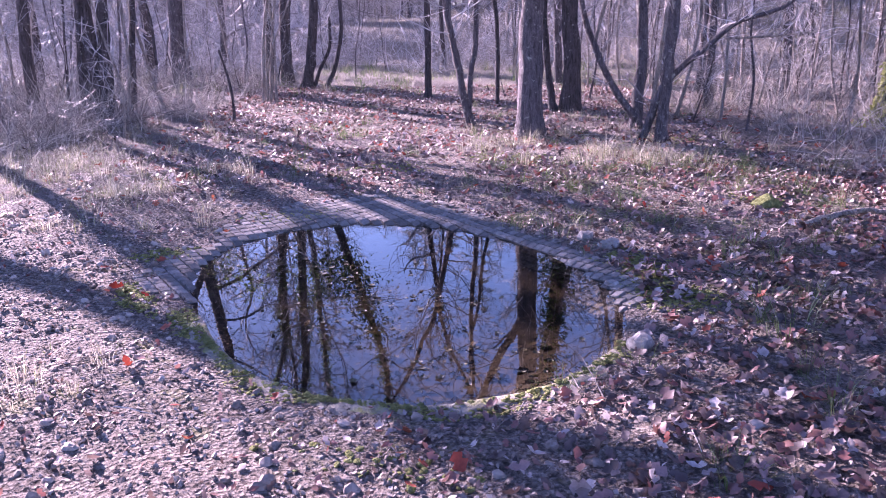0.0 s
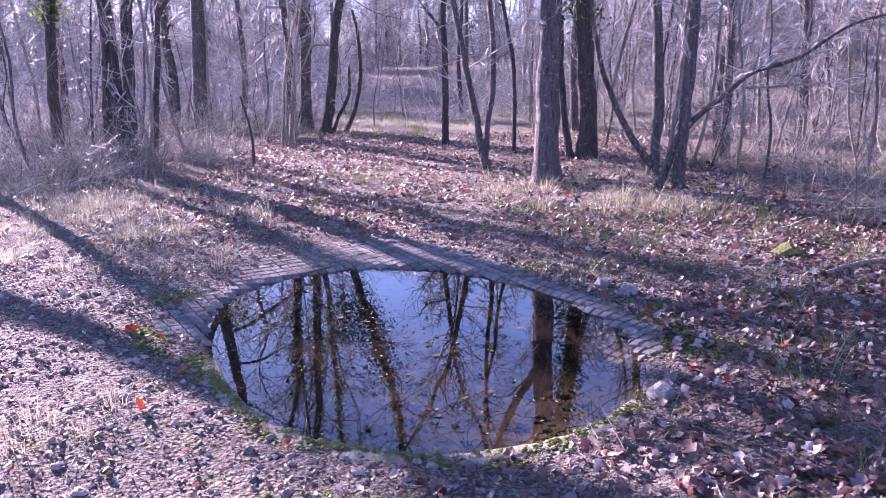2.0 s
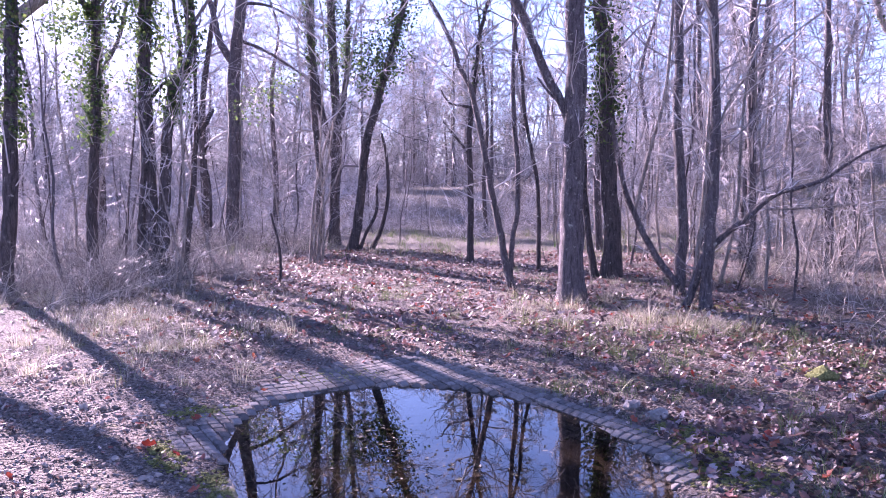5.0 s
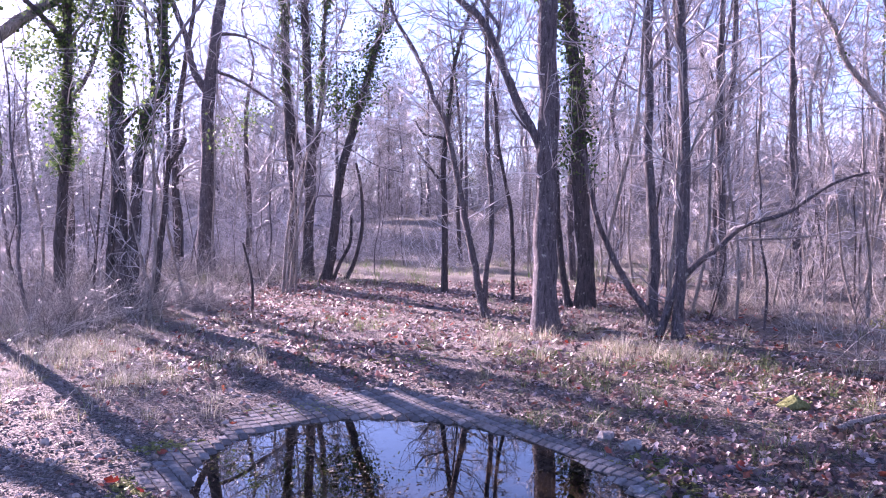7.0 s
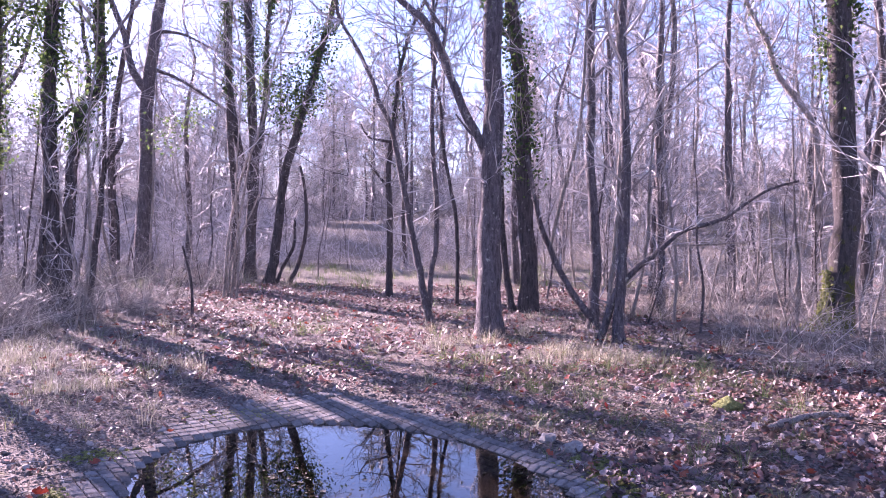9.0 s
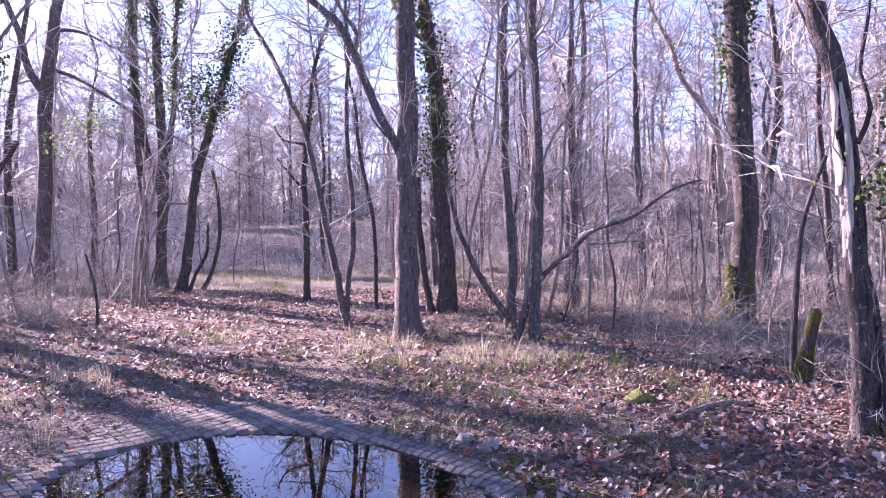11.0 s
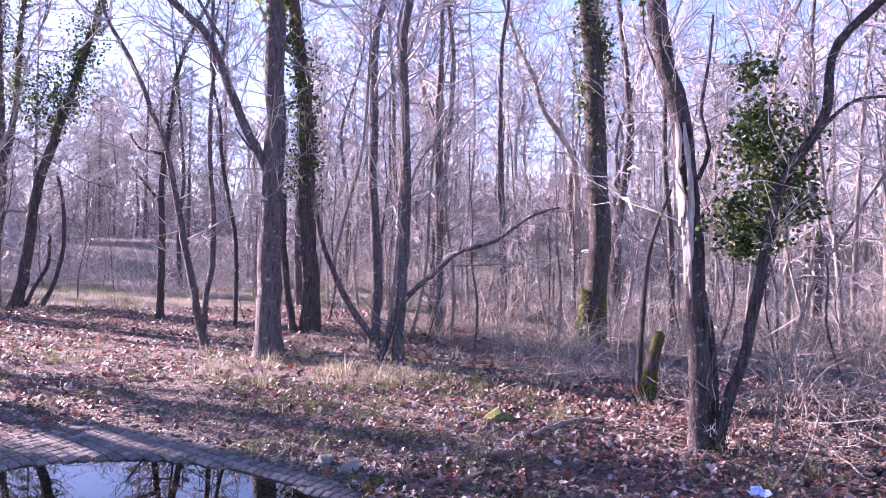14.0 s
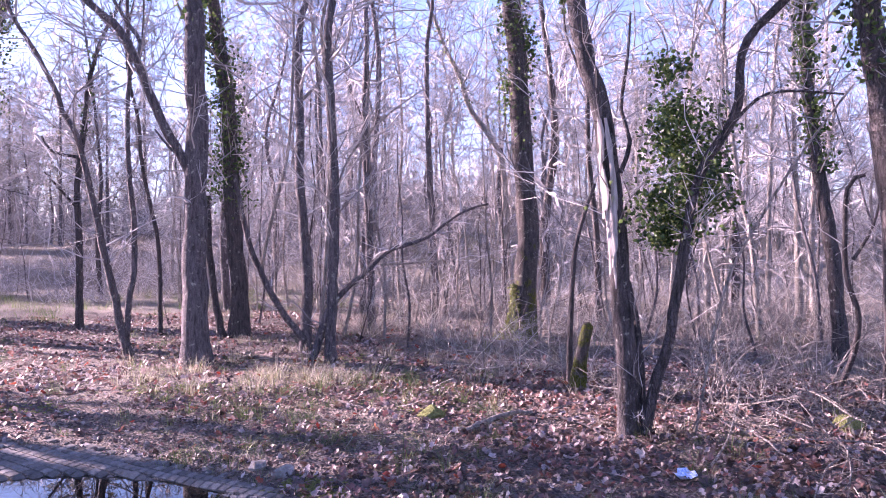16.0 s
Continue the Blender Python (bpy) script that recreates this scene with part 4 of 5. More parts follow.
def thicket(name, label, places, low, high, mat=BRUSH):
    h = Heap()
    for x, y in places:
        v, f = SHRUBS[RNG.integers(len(SHRUBS))]
        a, s = RNG.uniform(0, 6.28), RNG.uniform(low, high)
        v = v * s
        v = np.stack([v[:, 0] * math.cos(a) - v[:, 1] * math.sin(a) + x, v[:, 0] * math.sin(a) + v[:, 1] * math.cos(a) + y, v[:, 2] + float(land(x, y))], 1)
        h.add(v, f)
    return tagged(new(name, h.mesh(name, mat)), label, "undergrowth", kind="stuff")


thicket("thicket", "dense low brown bramble stems and bare twigs", scatter(95, 17, 75, 7.0, 13, lambda x, y: x > 3.6 and y > 2.5 and not (x < 4.4 and y > 9.5)), 0.35, 0.7)
thicket("thicket", "brown bare brush between the trunks", scatter(120, 17, 75, 13, 18), 0.45, 0.95)
thicket("thicket", "grey-brown bare brushwood left of the leafy track", scatter(120, -36, -14, 11.0, 24, lambda x, y: x < -4.8), 0.45, 0.95)
thicket("thicket", "dark tangled brush at the edge of the wood", scatter(50, -37, -24, 11, 15, lambda x, y: x < -5.6), 0.4, 0.85)
thicket("thicket", "pale tangled brush at the far side of the clearing", scatter(170, -25, 20, 27, 42), 1.1, 1.9, TWIG)
thicket("thicket", "thin brush on the wooded slope", scatter(130, 14, 70, 17, 45), 0.6, 1.2, TWIG)
thicket("thicket", "thin bare brush between far trunks", scatter(90, -36, -18, 24, 48), 1.0, 1.7, TWIG)
# the haze over the far saplings is put into their paler twig colour
thicket("far_wood", "hazy mass of thin bare saplings at the back of the wood", scatter(190, -36, 75, 48, 95), 4.0, 7.0, TWIG)
thicket("far_wood", "hazy mass of bare saplings beyond the clearing", scatter(80, -38, -4, 55, 90), 4.0, 6.5, TWIG)


# ---- the paved edge and the rim ----
def sett_width(x, y):
    """How far the setts reach out from the water, round the pond."""
    a = math.degrees(math.atan2(y - PY, x - PX)) % 360
    return float(np.interp(a, [0, 30, 50, 70, 90, 105, 125, 140, 150, 165, 185, 195, 340, 350, 360], [0.24, 0.22, 0.22, 0.4, 0.8, 0.9, 0.6, 0.3, 0.08, 0.34, 0.38, 0.0, 0.0, 0.15, 0.24]))


paving = new("sett_paving")
tagged(paving, "grey stone setts sloping down into the pond", "paving", kind="structure")
sl, sw, st = 0.082, 0.082, 0.07
bm = bmesh.new()
bmesh.ops.create_cube(bm, size=1.0, matrix=Matrix.Diagonal((sl - 0.009, sw - 0.009, st, 1)))
bmesh.ops.bevel(bm, geom=[e for e in bm.edges if e.verts[0].co.z > 0 or e.verts[1].co.z > 0], offset=0.004, segments=1, affect="EDGES")
sett_mesh = bpy.data.meshes.new("sett")
bm.to_mesh(sett_mesh)
bm.free()
sett_mesh.materials.append(SETT)
ca, sa = math.cos(radians(38)), math.sin(radians(38))
for i in range(-42, 43):
    for j in range(-42, 43):
        u, w = i * sl, j * sw
        x, y = PX + u * ca - w * sa, PY + u * sa + w * ca
        rho = float(off_edge(x, y)[0])
        reach = sett_width(x, y)
        if reach > 0.05 and -0.22 < rho < reach * RNG.uniform(0.72, 1.05):
            dx, dy = (x - PX), (y - PY)
            dn = math.hypot(dx, dy)
            slope = (float(land(x + dx / dn * 0.06, y + dy / dn * 0.06)) - float(land(x - dx / dn * 0.06, y - dy / dn * 0.06))) / 0.12
            nrm = Vector((-slope * dx / dn, -slope * dy / dn, 1)).normalized()
            s = new("sett", sett_mesh)
            s.parent = paving
            s.matrix_basis = Matrix.Translation((x, y, float(land(x, y)) - st / 2 + 0.012 + RNG.normal(0, 0.0015))) @ Vector((0, 0, 1)).rotation_difference(nrm).to_matrix().to_4x4() @ pose(0, 0, 0, RNG.normal(0, 0.6), RNG.normal(0, 0.6), 38 + RNG.normal(0, 0.8))

# mossy rim along the near side
prof = [(-0.05, -0.08), (-0.03, 0.0), (-0.005, 0.022), (0.04, 0.03), (0.08, 0.03), (0.12, 0.008)]
arc = np.radians(np.linspace(194, 332, 130))
rv = []
for k, a in enumerate(arc):
    wob = 0.007 * math.sin(k * 0.31) + RNG.normal(0, 0.004)
    ends = min(1.0, k / 14, (len(arc) - 1 - k) / 14)
    for o, hgt in prof:
        hgt = hgt * ends - 0.02 * (1 - ends)
        r = edge(a) + o * (1 + 8 * wob) + wob * 0.5
        rv.append((PX + r * math.cos(a), PY + r * math.sin(a), hgt * (0.8 + 0.2 * math.sin(k * 0.37)) + (RNG.normal(0, 0.005) if hgt > 0 else 0)))
kk = len(prof)
rf = [(k * kk + j, k * kk + j + 1, (k + 1) * kk + j + 1, (k + 1) * kk + j) for k in range(len(arc) - 1) for j in range(kk - 1)]
rim = new("pond_rim", solid("pond_rim", rv, rf, RIM, True))
tagged(rim, "low pond rim of stone grown over with yellow-green moss", "rim", kind="structure")


# ---- ground cover ----
def on_land(count, x0, x1, y0, y1, keep):
    p = np.stack([RNG.uniform(x0, x1, count), RNG.uniform(y0, y1, count)], 1)
    p = p[keep(p[:, 0], p[:, 1])]
    return np.column_stack([p, land(p[:, 0], p[:, 1])])


def leaf_drift(name, label, pos, low, high, mat, lift=0.012, tilt=0.45, kinds=OAK + MAPLE):
    h = Heap()
    pick = RNG.integers(len(kinds), size=len(pos))
    for k, tpl in enumerate(kinds):
        q = pos[pick == k].copy()
        if len(q):
            q[:, 2] += lift + RNG.uniform(0, 0.02, len(q))
            h.add(*strew(tpl, q, RNG.uniform(low, high, len(q)), tilt))
    return tagged(new(name, h.mesh(name, mat, True)), label, "leaves", kind="stuff")


def chance(x, y, s, seed, lo, hi):
    """Patchy chance between lo and hi."""
    return RNG.uniform(0, 1, len(x)) < lo + (hi - lo) * np.clip(0.5 + 1.2 * wave(x, y, s, seed), 0, 1)


dry = lambda x, y: (off_edge(x, y)[0] > 0.12)
off_setts = lambda x, y: (off_edge(x, y)[0] > np.array([sett_width(a, b) * 0.62 for a, b in zip(x, y)]))
leaf_drift("leaf_litter", "brown and reddish fallen oak leaves covering the ground", on_land(34000, -0.6, 7.5, 0.2, 8.6, lambda x, y: dry(x, y) & (RNG.uniform(0, 1, len(x)) < np.clip((x + 0.5) / 1.8, 0, 1) * np.clip((y - 0.2) / 1.5, 0.1, 1) * np.clip((9 - y) / 1.5, 0, 1) * np.where((x < 2.6) & (y > 5.2), 0.4, 1.0)) & off_setts(x, y) & chance(x, y, 2.0, 11, 0.4, 1)), 0.035, 0.085, LEAF, 0.016, 0.5)
leaf_drift("leaf_litter", "small leaf scraps trodden into the bare soil", on_land(17000, -7, 2.0, 0.4, 8.6, lambda x, y: (off_edge(x, y)[0] > 0.03) & (RNG.uniform(0, 1, len(x)) < np.clip((2.0 - x) / 1.6, 0, 1) * np.clip((x + 7) / 2.5, 0, 1) * np.clip((y - 0.2) / 1.2, 0.1, 1)) & off_setts(x, y) & chance(x, y, 1.5, 12, 0.15, 0.9)), 0.014, 0.05, LEAF, 0.008, 0.55, SCRAP + OAK[:1])
leaf_drift("leaf_litter", "pink-brown leaves strewn along the woodland track", on_land(22000, -6, 4, 7, 20, lambda x, y: chance(x, y, 2.5, 13, 0.2, 1) & (x > -4 - 0.12 * (y - 7))), 0.05, 0.1, LEAF, 0.014, 0.5, SCRAP + OAK[:2])
leaf_drift("leaf_litter", "leaf litter under the thicket and the trees", on_land(10000, -14, 14, 4, 24, lambda x, y: ((x > 3) | (x < -4)) & chance(x, y, 4, 14, 0.2, 1)), 0.07, 0.12, LEAF, 0.014, 0.5, SCRAP + OAK[:2])
leaf_drift("rust_leaves", "rust-red fallen leaves among the brown ones", on_land(260, -5, 6, 1.5, 14, lambda x, y: dry(x, y) & off_setts(x, y)), 0.05, 0.09, RED, 0.025)
leaf_drift("leaf_litter", "scattered brown leaves on the trodden ground", on_land(6000, -10, 12, -9, 3, lambda x, y: (y < 1.8) & chance(x, y, 3, 15, 0.1, 1)), 0.05, 0.1, LEAF, 0.012, 0.4, SCRAP)
# in the water: on the silt, and a few afloat
leaf_drift("sunken_leaves", "dark brown leaves lying under the pond water", on_land(800, -2.2, 1.2, 2.8, 6.2, lambda x, y: off_edge(x, y)[0] < -0.08), 0.06, 0.12, WET, 0.01)
rafts = [(-0.62, 4.0, 0.36, 250), (-0.2, 3.25, 0.2, 60), (-0.85, 4.7, 0.3, 110), (-1.75, 4.9, 0.22, 120), (0.35, 3.45, 0.3, 90), (-0.3, 4.35, 0.3, 90), (0.7, 4.7, 0.25, 60), (-1.5, 5.4, 0.3, 80)]
fl = np.concatenate([np.column_stack([RNG.normal(x, r, n), RNG.normal(y, r * 0.8, n), np.full(n, -0.016)]) for x, y, r, n in rafts])
fl = fl[off_edge(fl[:, 0], fl[:, 1])[0] < -0.06]
leaf_drift("floating_leaves", "brown and olive leaves afloat in patches on the pond", fl, 0.012, 0.05, AFLOAT, 0.0, 0.03)


def blade_tuft(count, height, spread, lean):
    """A tuft of bent grass blades."""
    h = Heap()
    for _ in range(count):
        a, r = RNG.uniform(0, 6.28), spread * math.sqrt(RNG.uniform(0, 1)) * 0.4
        ln, w = height * RNG.uniform(0.5, 1.2), RNG.uniform(0.0015, 0.0035)
        out = np.array([math.cos(a), math.sin(a), 0]) * RNG.uniform(0.3, 1) * lean
        s = np.linspace(0, 1, 4)[:, None]
        mid = np.array([r * math.cos(a), r * math.sin(a), -0.02]) + np.array([0, 0, ln]) * (s - 0.35 * lean * s ** 2) + out * ln * s ** 2
        sd = np.array([-math.sin(a), math.cos(a), 0]) * w * np.array([1, 0.9, 0.6, 0.1])[:, None]
        v = np.concatenate([mid + sd, mid - sd])
        h.add(v, np.array([(i, i + 1, 5 + i, 4 + i) for i in range(3)]))
    return np.concatenate(h.v), np.concatenate(h.f)


TUFTS = [blade_tuft(24, 0.34, 0.4, 1.0), blade_tuft(18, 0.25, 0.32, 1.2), blade_tuft(26, 0.46, 0.4, 0.8)]


SHORT = blade_tuft(11, 0.3, 0.3, 0.9)


def meadow(name, label, pos, low, high, mat):
    h = Heap()
    for x, y, z in pos:
        v, f = SHORT if mat == MOSSLEAF else TUFTS[RNG.integers(3)]
        a, s = RNG.uniform(0, 6.28), RNG.uniform(low, high)
        h.add(np.stack([(v[:, 0] * math.cos(a) - v[:, 1] * math.sin(a)) * s + x, (v[:, 0] * math.sin(a) + v[:, 1] * math.cos(a)) * s + y, v[:, 2] * s + z], 1), f)
    return tagged(new(name, h.mesh(name, mat)), label, "grass", kind="stuff")


meadow("dry_grass", "straw-coloured winter grass in loose tufts", on_land(420, -8, -2.2, 5.6, 12, lambda x, y: chance(x, y, 2.5, 31, 0.0, 1)), 0.5, 0.95, STRAW)
for gx0, gy0, gr, gn, gs in (
        (-4.74, 8.45, 0.55, 59, 0.9),
        (-3.31, 6.9, 0.5, 59, 0.85),
        (-4.6, 7.48, 0.5, 39, 0.8),
        (-4.39, 8.12, 0.4, 33, 0.9),
        (-3.33, 6.98, 0.4, 39, 0.8),
        (1.67, 9.04, 0.35, 52, 1.0),
        (2.16, 8.5, 0.3, 33, 1.0),
        (0.62, 9.85, 0.4, 39, 0.9),
        (1.41, 10.67, 0.35, 26, 0.8),
        (0.23, 9.59, 0.4, 28, 0.8),
        (-2.11, 2.95, 0.35, 33, 0.7),
        (-2.57, 7.58, 0.5, 39, 0.6),
        (-6.73, 10.18, 0.6, 52, 0.9),
        (2.49, 8.36, 0.4, 36, 0.9),
        (5.36, 6.24, 0.3, 26, 0.8),
        (1.9, 12.81, 0.3, 23, 0.8)):
    gn = int(gn * 0.42)
    a, r = RNG.uniform(0, 6.28, gn), gr * RNG.uniform(0, 1.3, gn)
    p = np.stack([gx0 + r * np.cos(a), gy0 + r * np.sin(a)], 1)
    meadow("straw_tussock", "pale straw-coloured tussock of dry winter grass", np.column_stack([p, land(p[:, 0], p[:, 1])]), 0.5 * gs, 0.95 * gs, STRAW)
meadow("dry_grass", "dry grass at the feet of the track-side trees", on_land(80, 0.0, 4.0, 7.2, 11.5, lambda x, y: chance(x, y, 2, 32, 0.1, 1)), 0.5, 1.0, STRAW)
meadow("dry_grass", "low dry grass of the clearing beyond the track", on_land(500, -14, 6, 17, 30, lambda x, y: chance(x, y, 5, 33, 0.1, 1)), 0.7, 1.3, GRASS)
meadow("dry_grass", "straw grass in the clearing beyond the track", on_land(240, -14, 6, 18, 30, lambda x, y: chance(x, y, 3, 38, -0.2, 1)), 0.8, 1.4, STRAW)
meadow("grass", "grey-green grass and moss beside the leafy track", on_land(420, -3.5, 4.2, 7.0, 15, lambda x, y: chance(x, y, 1.8, 39, -0.5, 1)), 0.35, 0.75, GRASS)
meadow("dry_grass", "pale dry grass on the terrace of the wooded slope", [(x, y, float(land(x, y))) for x, y in scatter(330, 12, 42, 29, 37)], 1.0, 1.7, STRAW)
meadow("dry_grass", "dry grass under the thicket", on_land(420, 3.2, 14, 2.5, 20, lambda x, y: chance(x, y, 3, 34, 0.0, 0.9)), 0.6, 1.2, STRAW)


meadow("grass", "sparse green and straw grass among the fallen leaves", on_land(260, 0.8, 4.2, 1.5, 5.5, lambda x, y: dry(x, y) & off_setts(x, y) & chance(x, y, 1.3, 35, -0.4, 1)), 0.3, 0.7, GRASS)
meadow("grass", "low grey-green grass on the bank behind the pond", on_land(330, 0.3, 3.4, 5.6, 9.0, lambda x, y: off_setts(x, y) & chance(x, y, 1.6, 37, 0.1, 1)), 0.3, 0.6, GRASS)
meadow("grass", "short grass and moss shoots along the pond rim", on_land(420, -2.6, 1.6, 2.4, 7.2, lambda x, y: (off_edge(x, y)[0] < 0.45) & dry(x, y) & off_setts(x, y) & chance(x, y, 0.8, 36, -0.4, 1)), 0.12, 0.3, MOSSLEAF)


# ---- clods and stones ----
def lump(seed):
    """A small rough stone: a cube rounded into 24 faces."""
    r = np.random.default_rng(seed)
    g = np.array([(x, y, z) for x in (-1, 0, 1) for y in (-1, 0, 1) for z in (-1, 0, 1)], float)
    g = g / np.maximum(np.linalg.norm(g, axis=1), 0.5)[:, None] * r.uniform(0.7, 1.15, (27, 1)) * (0.5, 0.4, 0.3)
    idx = lambda x, y, z: x * 9 + y * 3 + z
    f = []
    for a in range(2):
        for c in range(2):
            f += [(idx(0, a, c), idx(0, a, c + 1), idx(0, a + 1, c + 1), idx(0, a + 1, c)), (idx(2, a, c), idx(2, a + 1, c), idx(2, a + 1, c + 1), idx(2, a, c + 1))]
            f += [(idx(a, 0, c), idx(a + 1, 0, c), idx(a + 1, 0, c + 1), idx(a, 0, c + 1)), (idx(a, 2, c), idx(a, 2, c + 1), idx(a + 1, 2, c + 1), idx(a + 1, 2, c))]
            f += [(idx(a, c, 0), idx(a, c + 1, 0), idx(a + 1, c + 1, 0), idx(a + 1, c, 0)), (idx(a, c, 2), idx(a + 1, c, 2), idx(a + 1, c + 1, 2), idx(a, c + 1, 2))]
    return g, np.array(f)


def moss_patch(mx, my, rx, ry, turn, count):
    """Crumbly moss hugging the ground, with short shoots."""
    a, r = RNG.uniform(0, 6.28, count), np.sqrt(RNG.uniform(0, 1, count)) * RNG.uniform(0.5, 1.15, count)
    u, w = rx * r * np.cos(a), ry * r * np.sin(a)
    ct, st_ = math.cos(radians(turn)), math.sin(radians(turn))
    p = np.stack([mx + u * ct - w * st_, my + u * st_ + w * ct], 1)
    p = p[off_edge(p[:, 0], p[:, 1])[0] > -0.01]
    z0 = land(p[:, 0], p[:, 1])
    h = Heap()
    v, f = lump(70)
    h.add(*strew((v * (1, 1, 0.45), f), np.column_stack([p, z0 + 0.004]), RNG.uniform(0.02, 0.06, len(p)), 0.25))
    tagged(new("moss_patch", h.mesh("moss_patch", MOSS, True)), "crumbly yellow-green moss spread over the bank", "moss", kind="stuff")
    few = RNG.uniform(0, 1, len(p)) < 0.3
    meadow("moss_shoots", "short yellow-green shoots in the moss", np.column_stack([p[few], z0[few] + 0.008]), 0.06, 0.16, MOSSLEAF)


for moss in ((1.2, 4.55, 0.2, 0.5, -15, 420), (1.35, 4.15, 0.3, 0.25, 0, 200), (1.15, 5.0, 0.22, 0.2, 0, 140), (-2.25, 5.15, 0.3, 0.18, 30, 160), (-2.1, 4.2, 0.12, 0.4, 35, 160), (-1.55, 6.3, 0.5, 0.2, 20, 260), (-0.9, 8.3, 0.6, 0.4, 0, 130), (0.5, 8.8, 0.6, 0.4, 0, 110), (3.0, 10.2, 0.5, 0.4, 0, 90), (-0.4, 2.35, 0.5, 0.15, -15, 60), (2.7, 6.6, 0.35, 0.2, 0, 60)):
    moss_patch(*moss)

m = 900
ma, mo = np.radians(RNG.uniform(200, 326, m)), RNG.uniform(0.0, 0.17, m)
mo = mo * np.clip(0.7 + 0.6 * np.sin(ma * 9), 0.2, 1)
mx, my = PX + (edge(ma) + mo) * np.cos(ma), PY + (edge(ma) + mo) * np.sin(ma)
h = Heap()
v, f = lump(71)
h.add(*strew((v * (1, 1, 0.4), f), np.stack([mx, my, np.maximum(land(mx, my), 0.026)], 1), RNG.uniform(0.014, 0.045, m), 0.3))
tagged(new("rim_moss", h.mesh("rim_moss", MOSS, True)), "yellow-green moss crumbs along the stone rim", "moss", kind="stuff")
meadow("moss_shoots", "short shoots on the mossy rim", np.stack([mx, my, np.maximum(land(mx, my), 0.03)], 1)[::4], 0.05, 0.14, MOSSLEAF)
for ob in [o for o in bpy.data.objects if o.name.startswith("mossy_oak") and o.type == "EMPTY"]:
    m = 420
    hh = RNG.uniform(0, 1, m) ** 1.4 * 0.95
    a = radians(215) + RNG.normal(0, 0.3, m) + RNG.normal(0, 0.6, m) * (1 - hh)
    r = 0.19 + 0.34 * np.exp(-hh / 0.2) + RNG.normal(0, 0.02, m)
    h = Heap()
    h.add(*strew(lump(72), np.stack([r * np.cos(a), r * np.sin(a), hh], 1), RNG.uniform(0.025, 0.07, m), 0.8))
    tagged(part("moss", h.mesh("moss", MOSS, True), ob, "thick bright yellow-green moss on the foot"), kind="stuff")

h = Heap()
cl = on_land(8000, -4.2, 3.0, 1.2, 7.5, lambda x, y: dry(x, y) & off_setts(x, y) & chance(x, y, 1.2, 41, 0.1, 1) & ((x < 0.8) | chance(x, y, 1.2, 42, 0, 0.3)))
for k in range(4):
    q = cl[k::4]
    h.add(*strew(lump(50 + k), q, 0.014 + 0.075 * RNG.uniform(0, 1, len(q)) ** 4, 0.5))
box = np.array([(x, y, z) for x in (-1, 1) for y in (-1, 1) for z in (-1, 1)], float) * (0.5, 0.4, 0.28)
sides = np.array([(0, 1, 3, 2), (4, 6, 7, 5), (0, 4, 5, 1), (2, 3, 7, 6), (1, 5, 7, 3)])
cr = on_land(30000, -4.0, 2.4, 1.3, 6.0, lambda x, y: (off_edge(x, y)[0] > 0.1) & off_setts(x, y) & ((x < 0.9) | chance(x, y, 1.0, 43, 0, 0.4)) & chance(x, y, 0.9, 44, 0.3, 1))
for k in range(5):
    q = cr[k::5]
    h.add(*strew((box * RNG.uniform(0.6, 1.3, (8, 3)), sides), q, 0.007 + 0.017 * RNG.uniform(0, 1, len(q)) ** 2, 0.5))
tagged(new("soil_clods", h.mesh("soil_clods", CLOD, False)), "clods of soil and pebbles on the trodden bank", "clods", kind="stuff")


def stone(x, y, size, turn, label, mat=STONE, flat=0.6, seed=3, name="stone"):
    v, f = lump(seed)
    me = solid(name, v * size * (1, 1, flat / 0.6), f, mat, False)
    ob = new(name, me)
    ob.matrix_basis = pose(x, y, float(land(x, y)) + size * 0.1, 0, 0, turn)
    return tagged(ob, label, "stone")


stone(1.1, 5.25, 0.2, 20, "flat pale stone on the pond bank", seed=60)
stone(0.95, 5.5, 0.16, 60, "small pale slab beside the grass tuft", seed=61)
stone(0.97, 4.5, 0.11, 10, "small white stone on the setts", seed=62)
stone(0.92, 3.5, 0.2, 40, "grey weathered stone at the pond corner", seed=63)
stone(2.67, 6.3, 0.28, 0, "moss-covered stone among the leaves", MOSS, seed=64, name="mossy_stone")
stone(5.7, 4.35, 0.36, 30, "bright moss-covered stone in the thicket", MOSS, seed=65, name="mossy_stone")


def tuft(x, y, size, mat, label, kind=0):
    v, f = TUFTS[kind]
    ob = new("grass_tuft", solid("grass_tuft", v, f, mat))
    ob.matrix_basis = pose(x, y, float(land(x, y)), 0, 0, RNG.uniform(0, 360)) @ Matrix.Scale(size, 4)
    return tagged(ob, label, "grass tuft")


tuft(0.74, 5.65, 1.0, GRASS, "pale green grass tuft on the bank")
tuft(0.9, 3.3, 0.8, GRASS, "fresh green grass at the pond corner", 1)
tuft(0.45, 3.0, 0.6, GRASS, "short green grass on the rim", 1)
tuft(1.75, 3.6, 1.1, GRASS, "green grass tussock among leaves", 0)
tuft(2.3, 2.8, 0.9, GRASS, "green grass in the leaf litter", 1)


def stick(name, label, pts, r0, r1, mat):
    h = Heap()
    q = smooth_line(pts, 0.08)
    tube(h, q + RNG.normal(0, r0 * 0.12, q.shape), np.linspace(r0, r1, len(q)), 7, 0.12)
    return tagged(new(name, h.mesh(name, mat, True)), label, "branch")


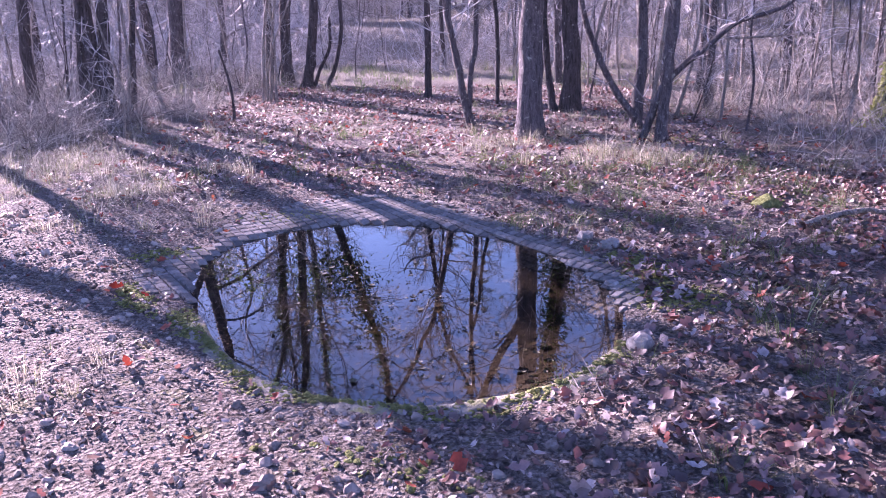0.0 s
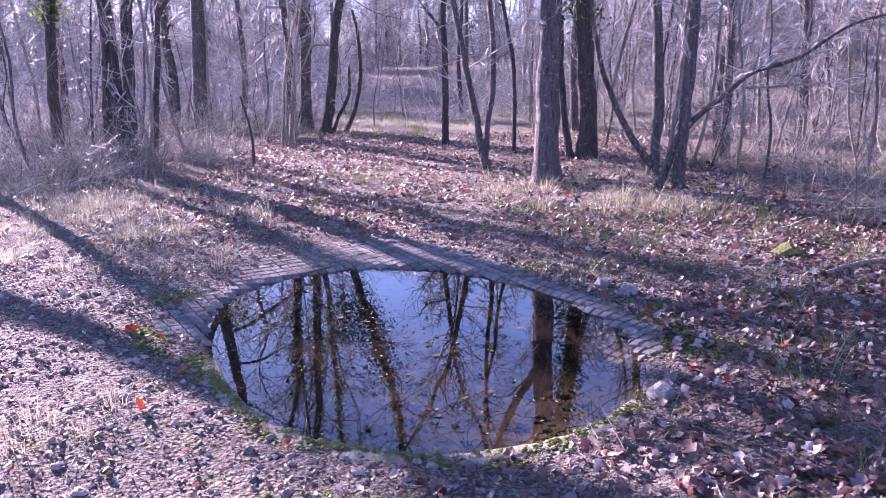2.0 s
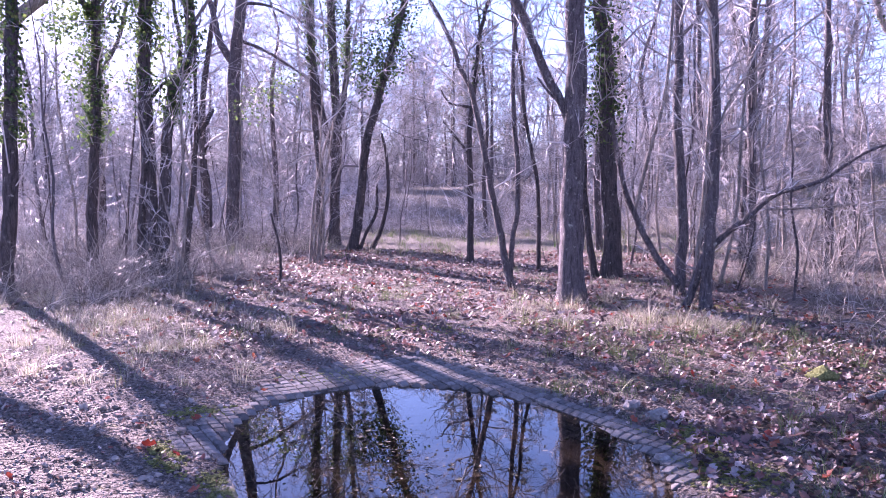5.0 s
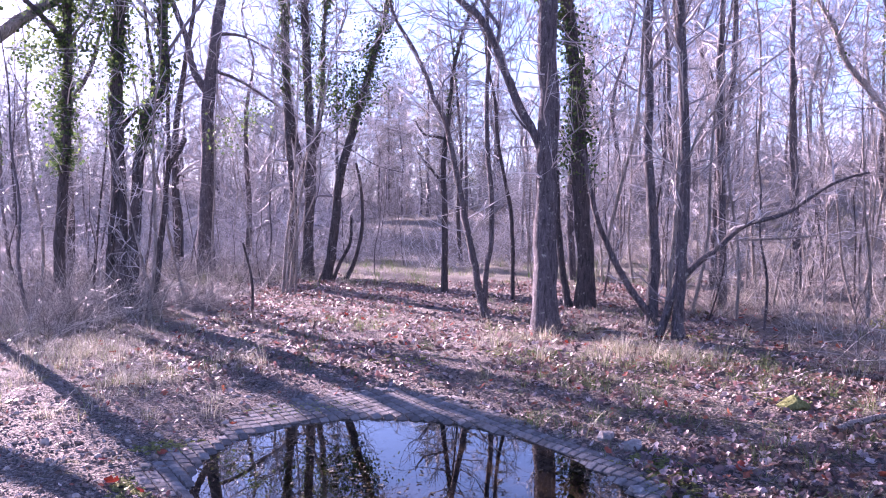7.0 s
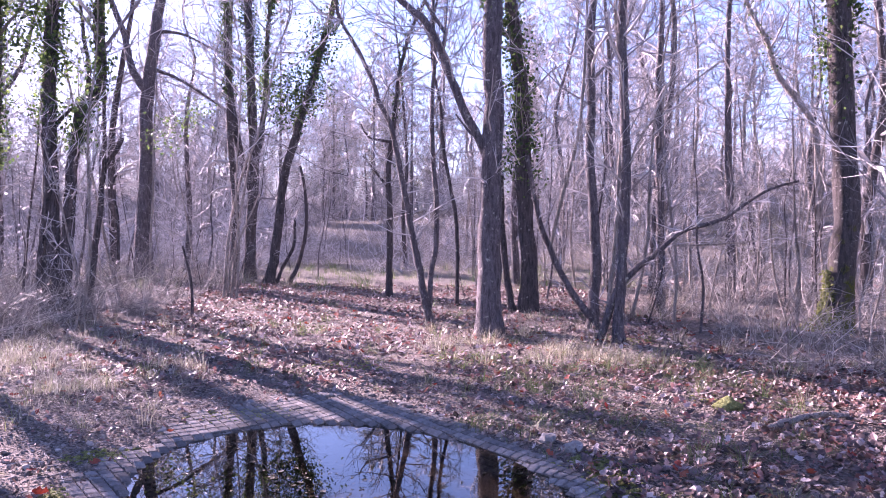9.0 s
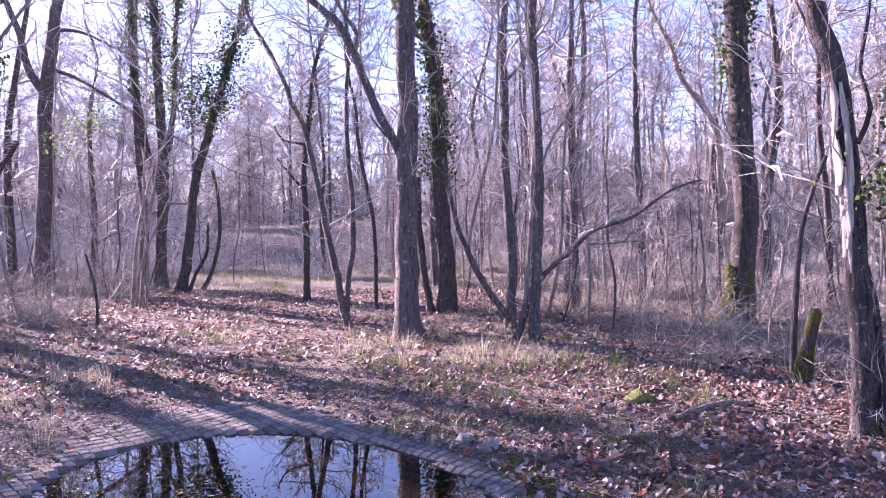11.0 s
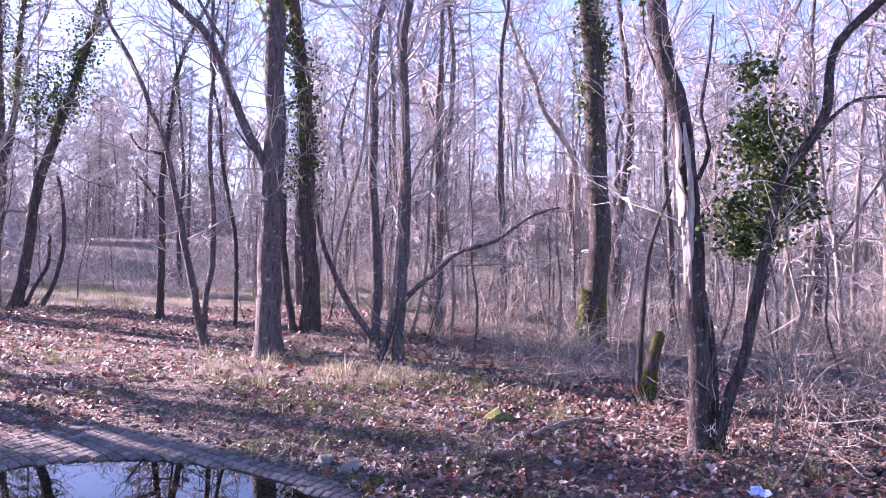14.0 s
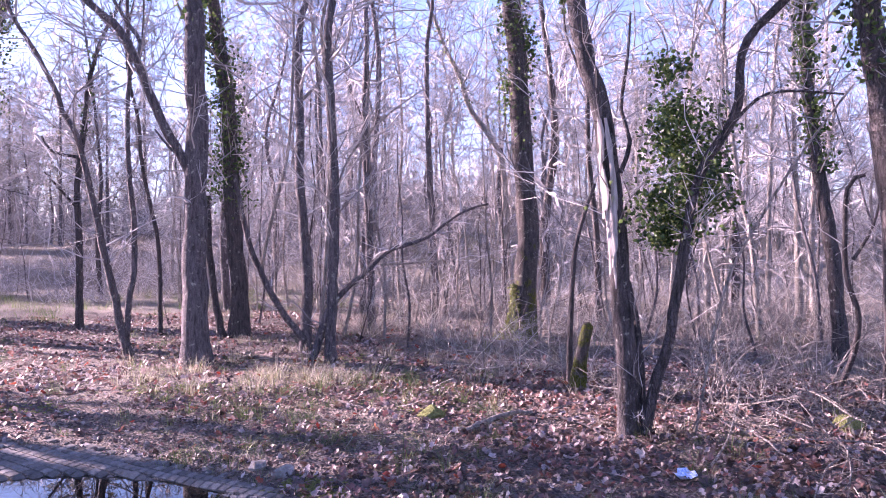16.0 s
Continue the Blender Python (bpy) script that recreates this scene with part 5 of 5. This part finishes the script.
z = lambda x, y, up=0.03: (x, y, float(land(x, y)) + up)
stick("fallen_branch", "pale barkless branch lying on the leaves", [z(2.65, 5.5), z(3.0, 5.72, 0.05), z(3.25, 5.83, 0.06), z(3.52, 5.93, 0.05)], 0.034, 0.02, BARK["pale"])
stick("fallen_branch", "long dark stick on the leaf litter", [z(3.5, 5.95), z(3.65, 5.6), z(3.75, 5.2), z(3.8, 4.9)], 0.016, 0.01, BARK["dark"])
h = Heap()
for x, y, zz in on_land(300, -5, 6, 1.6, 11, lambda x, y: (off_edge(x, y)[0] > 0.1) & off_setts(x, y)):
    q, _ = branch((x, y, zz + 0.02), (RNG.normal(), RNG.normal(), RNG.normal(0, 0.12)), RNG.uniform(0.1, 0.5), 3, 0.15, 0.0)
    tube(h, q, np.linspace(0.0035, 0.0015, 4), 4)
tagged(new("twig_litter", h.mesh("twig_litter", BRUSH)), "thin broken twigs lying among leaves", "twigs", kind="stuff")


def brush_pile(x, y, count, size, label, steep=0.75):
    root = new("brush_pile")
    root.matrix_basis = pose(x, y, float(land(x, y)))
    tagged(root, label, "brushwood")
    for _ in range(count):
        a, t = RNG.uniform(0, 6.28), RNG.uniform(0.1, steep)
        p = np.array([RNG.normal(0, size * 0.45), RNG.normal(0, size * 0.45), RNG.uniform(0.0, 0.25 * size)])
        q, d = branch(p, (math.cos(a), math.sin(a), t), size * RNG.uniform(0.5, 1.3), 5, 0.16, -0.05)
        h = Heap()
        r = RNG.uniform(0.004, 0.011)
        q[:, 2] = np.maximum(q[:, 2], 0.01)
        tube(h, smooth_line(q, 0.1), np.linspace(r, r * 0.4, len(smooth_line(q, 0.1))), 5, 0.1)
        for _ in range(3):
            e, _ = branch(q[RNG.integers(1, 5)], d + RNG.normal(0, 0.7, 3), size * RNG.uniform(0.15, 0.4), 3, 0.25, 0)
            tube(h, e, np.linspace(r * 0.5, r * 0.25, 4), 4)
        part("stick", h.mesh("stick", BARK["pale"], True), root)


brush_pile(4.75, 3.35, 34, 0.9, "tangle of pale dead sticks beside the leaves")
brush_pile(5.0, 5.0, 30, 1.05, "heap of bleached sticks leaning in the thicket", 2.6)
brush_pile(6.1, 5.0, 18, 0.9, "loose pale dead branches on the thicket floor")
scrap = new("paper_scrap", solid("paper_scrap", *leaf_sheet([0.1, 0.25, 0.2, 0.3, 0.12], 0.5), PAPER))
scrap.matrix_basis = pose(3.42, 3.8, float(land(3.42, 3.8)) + 0.03, 8, 5, 30) @ Matrix.Scale(0.24, 4)
tagged(scrap, "crumpled white and blue scrap of paper on leaves", "litter")
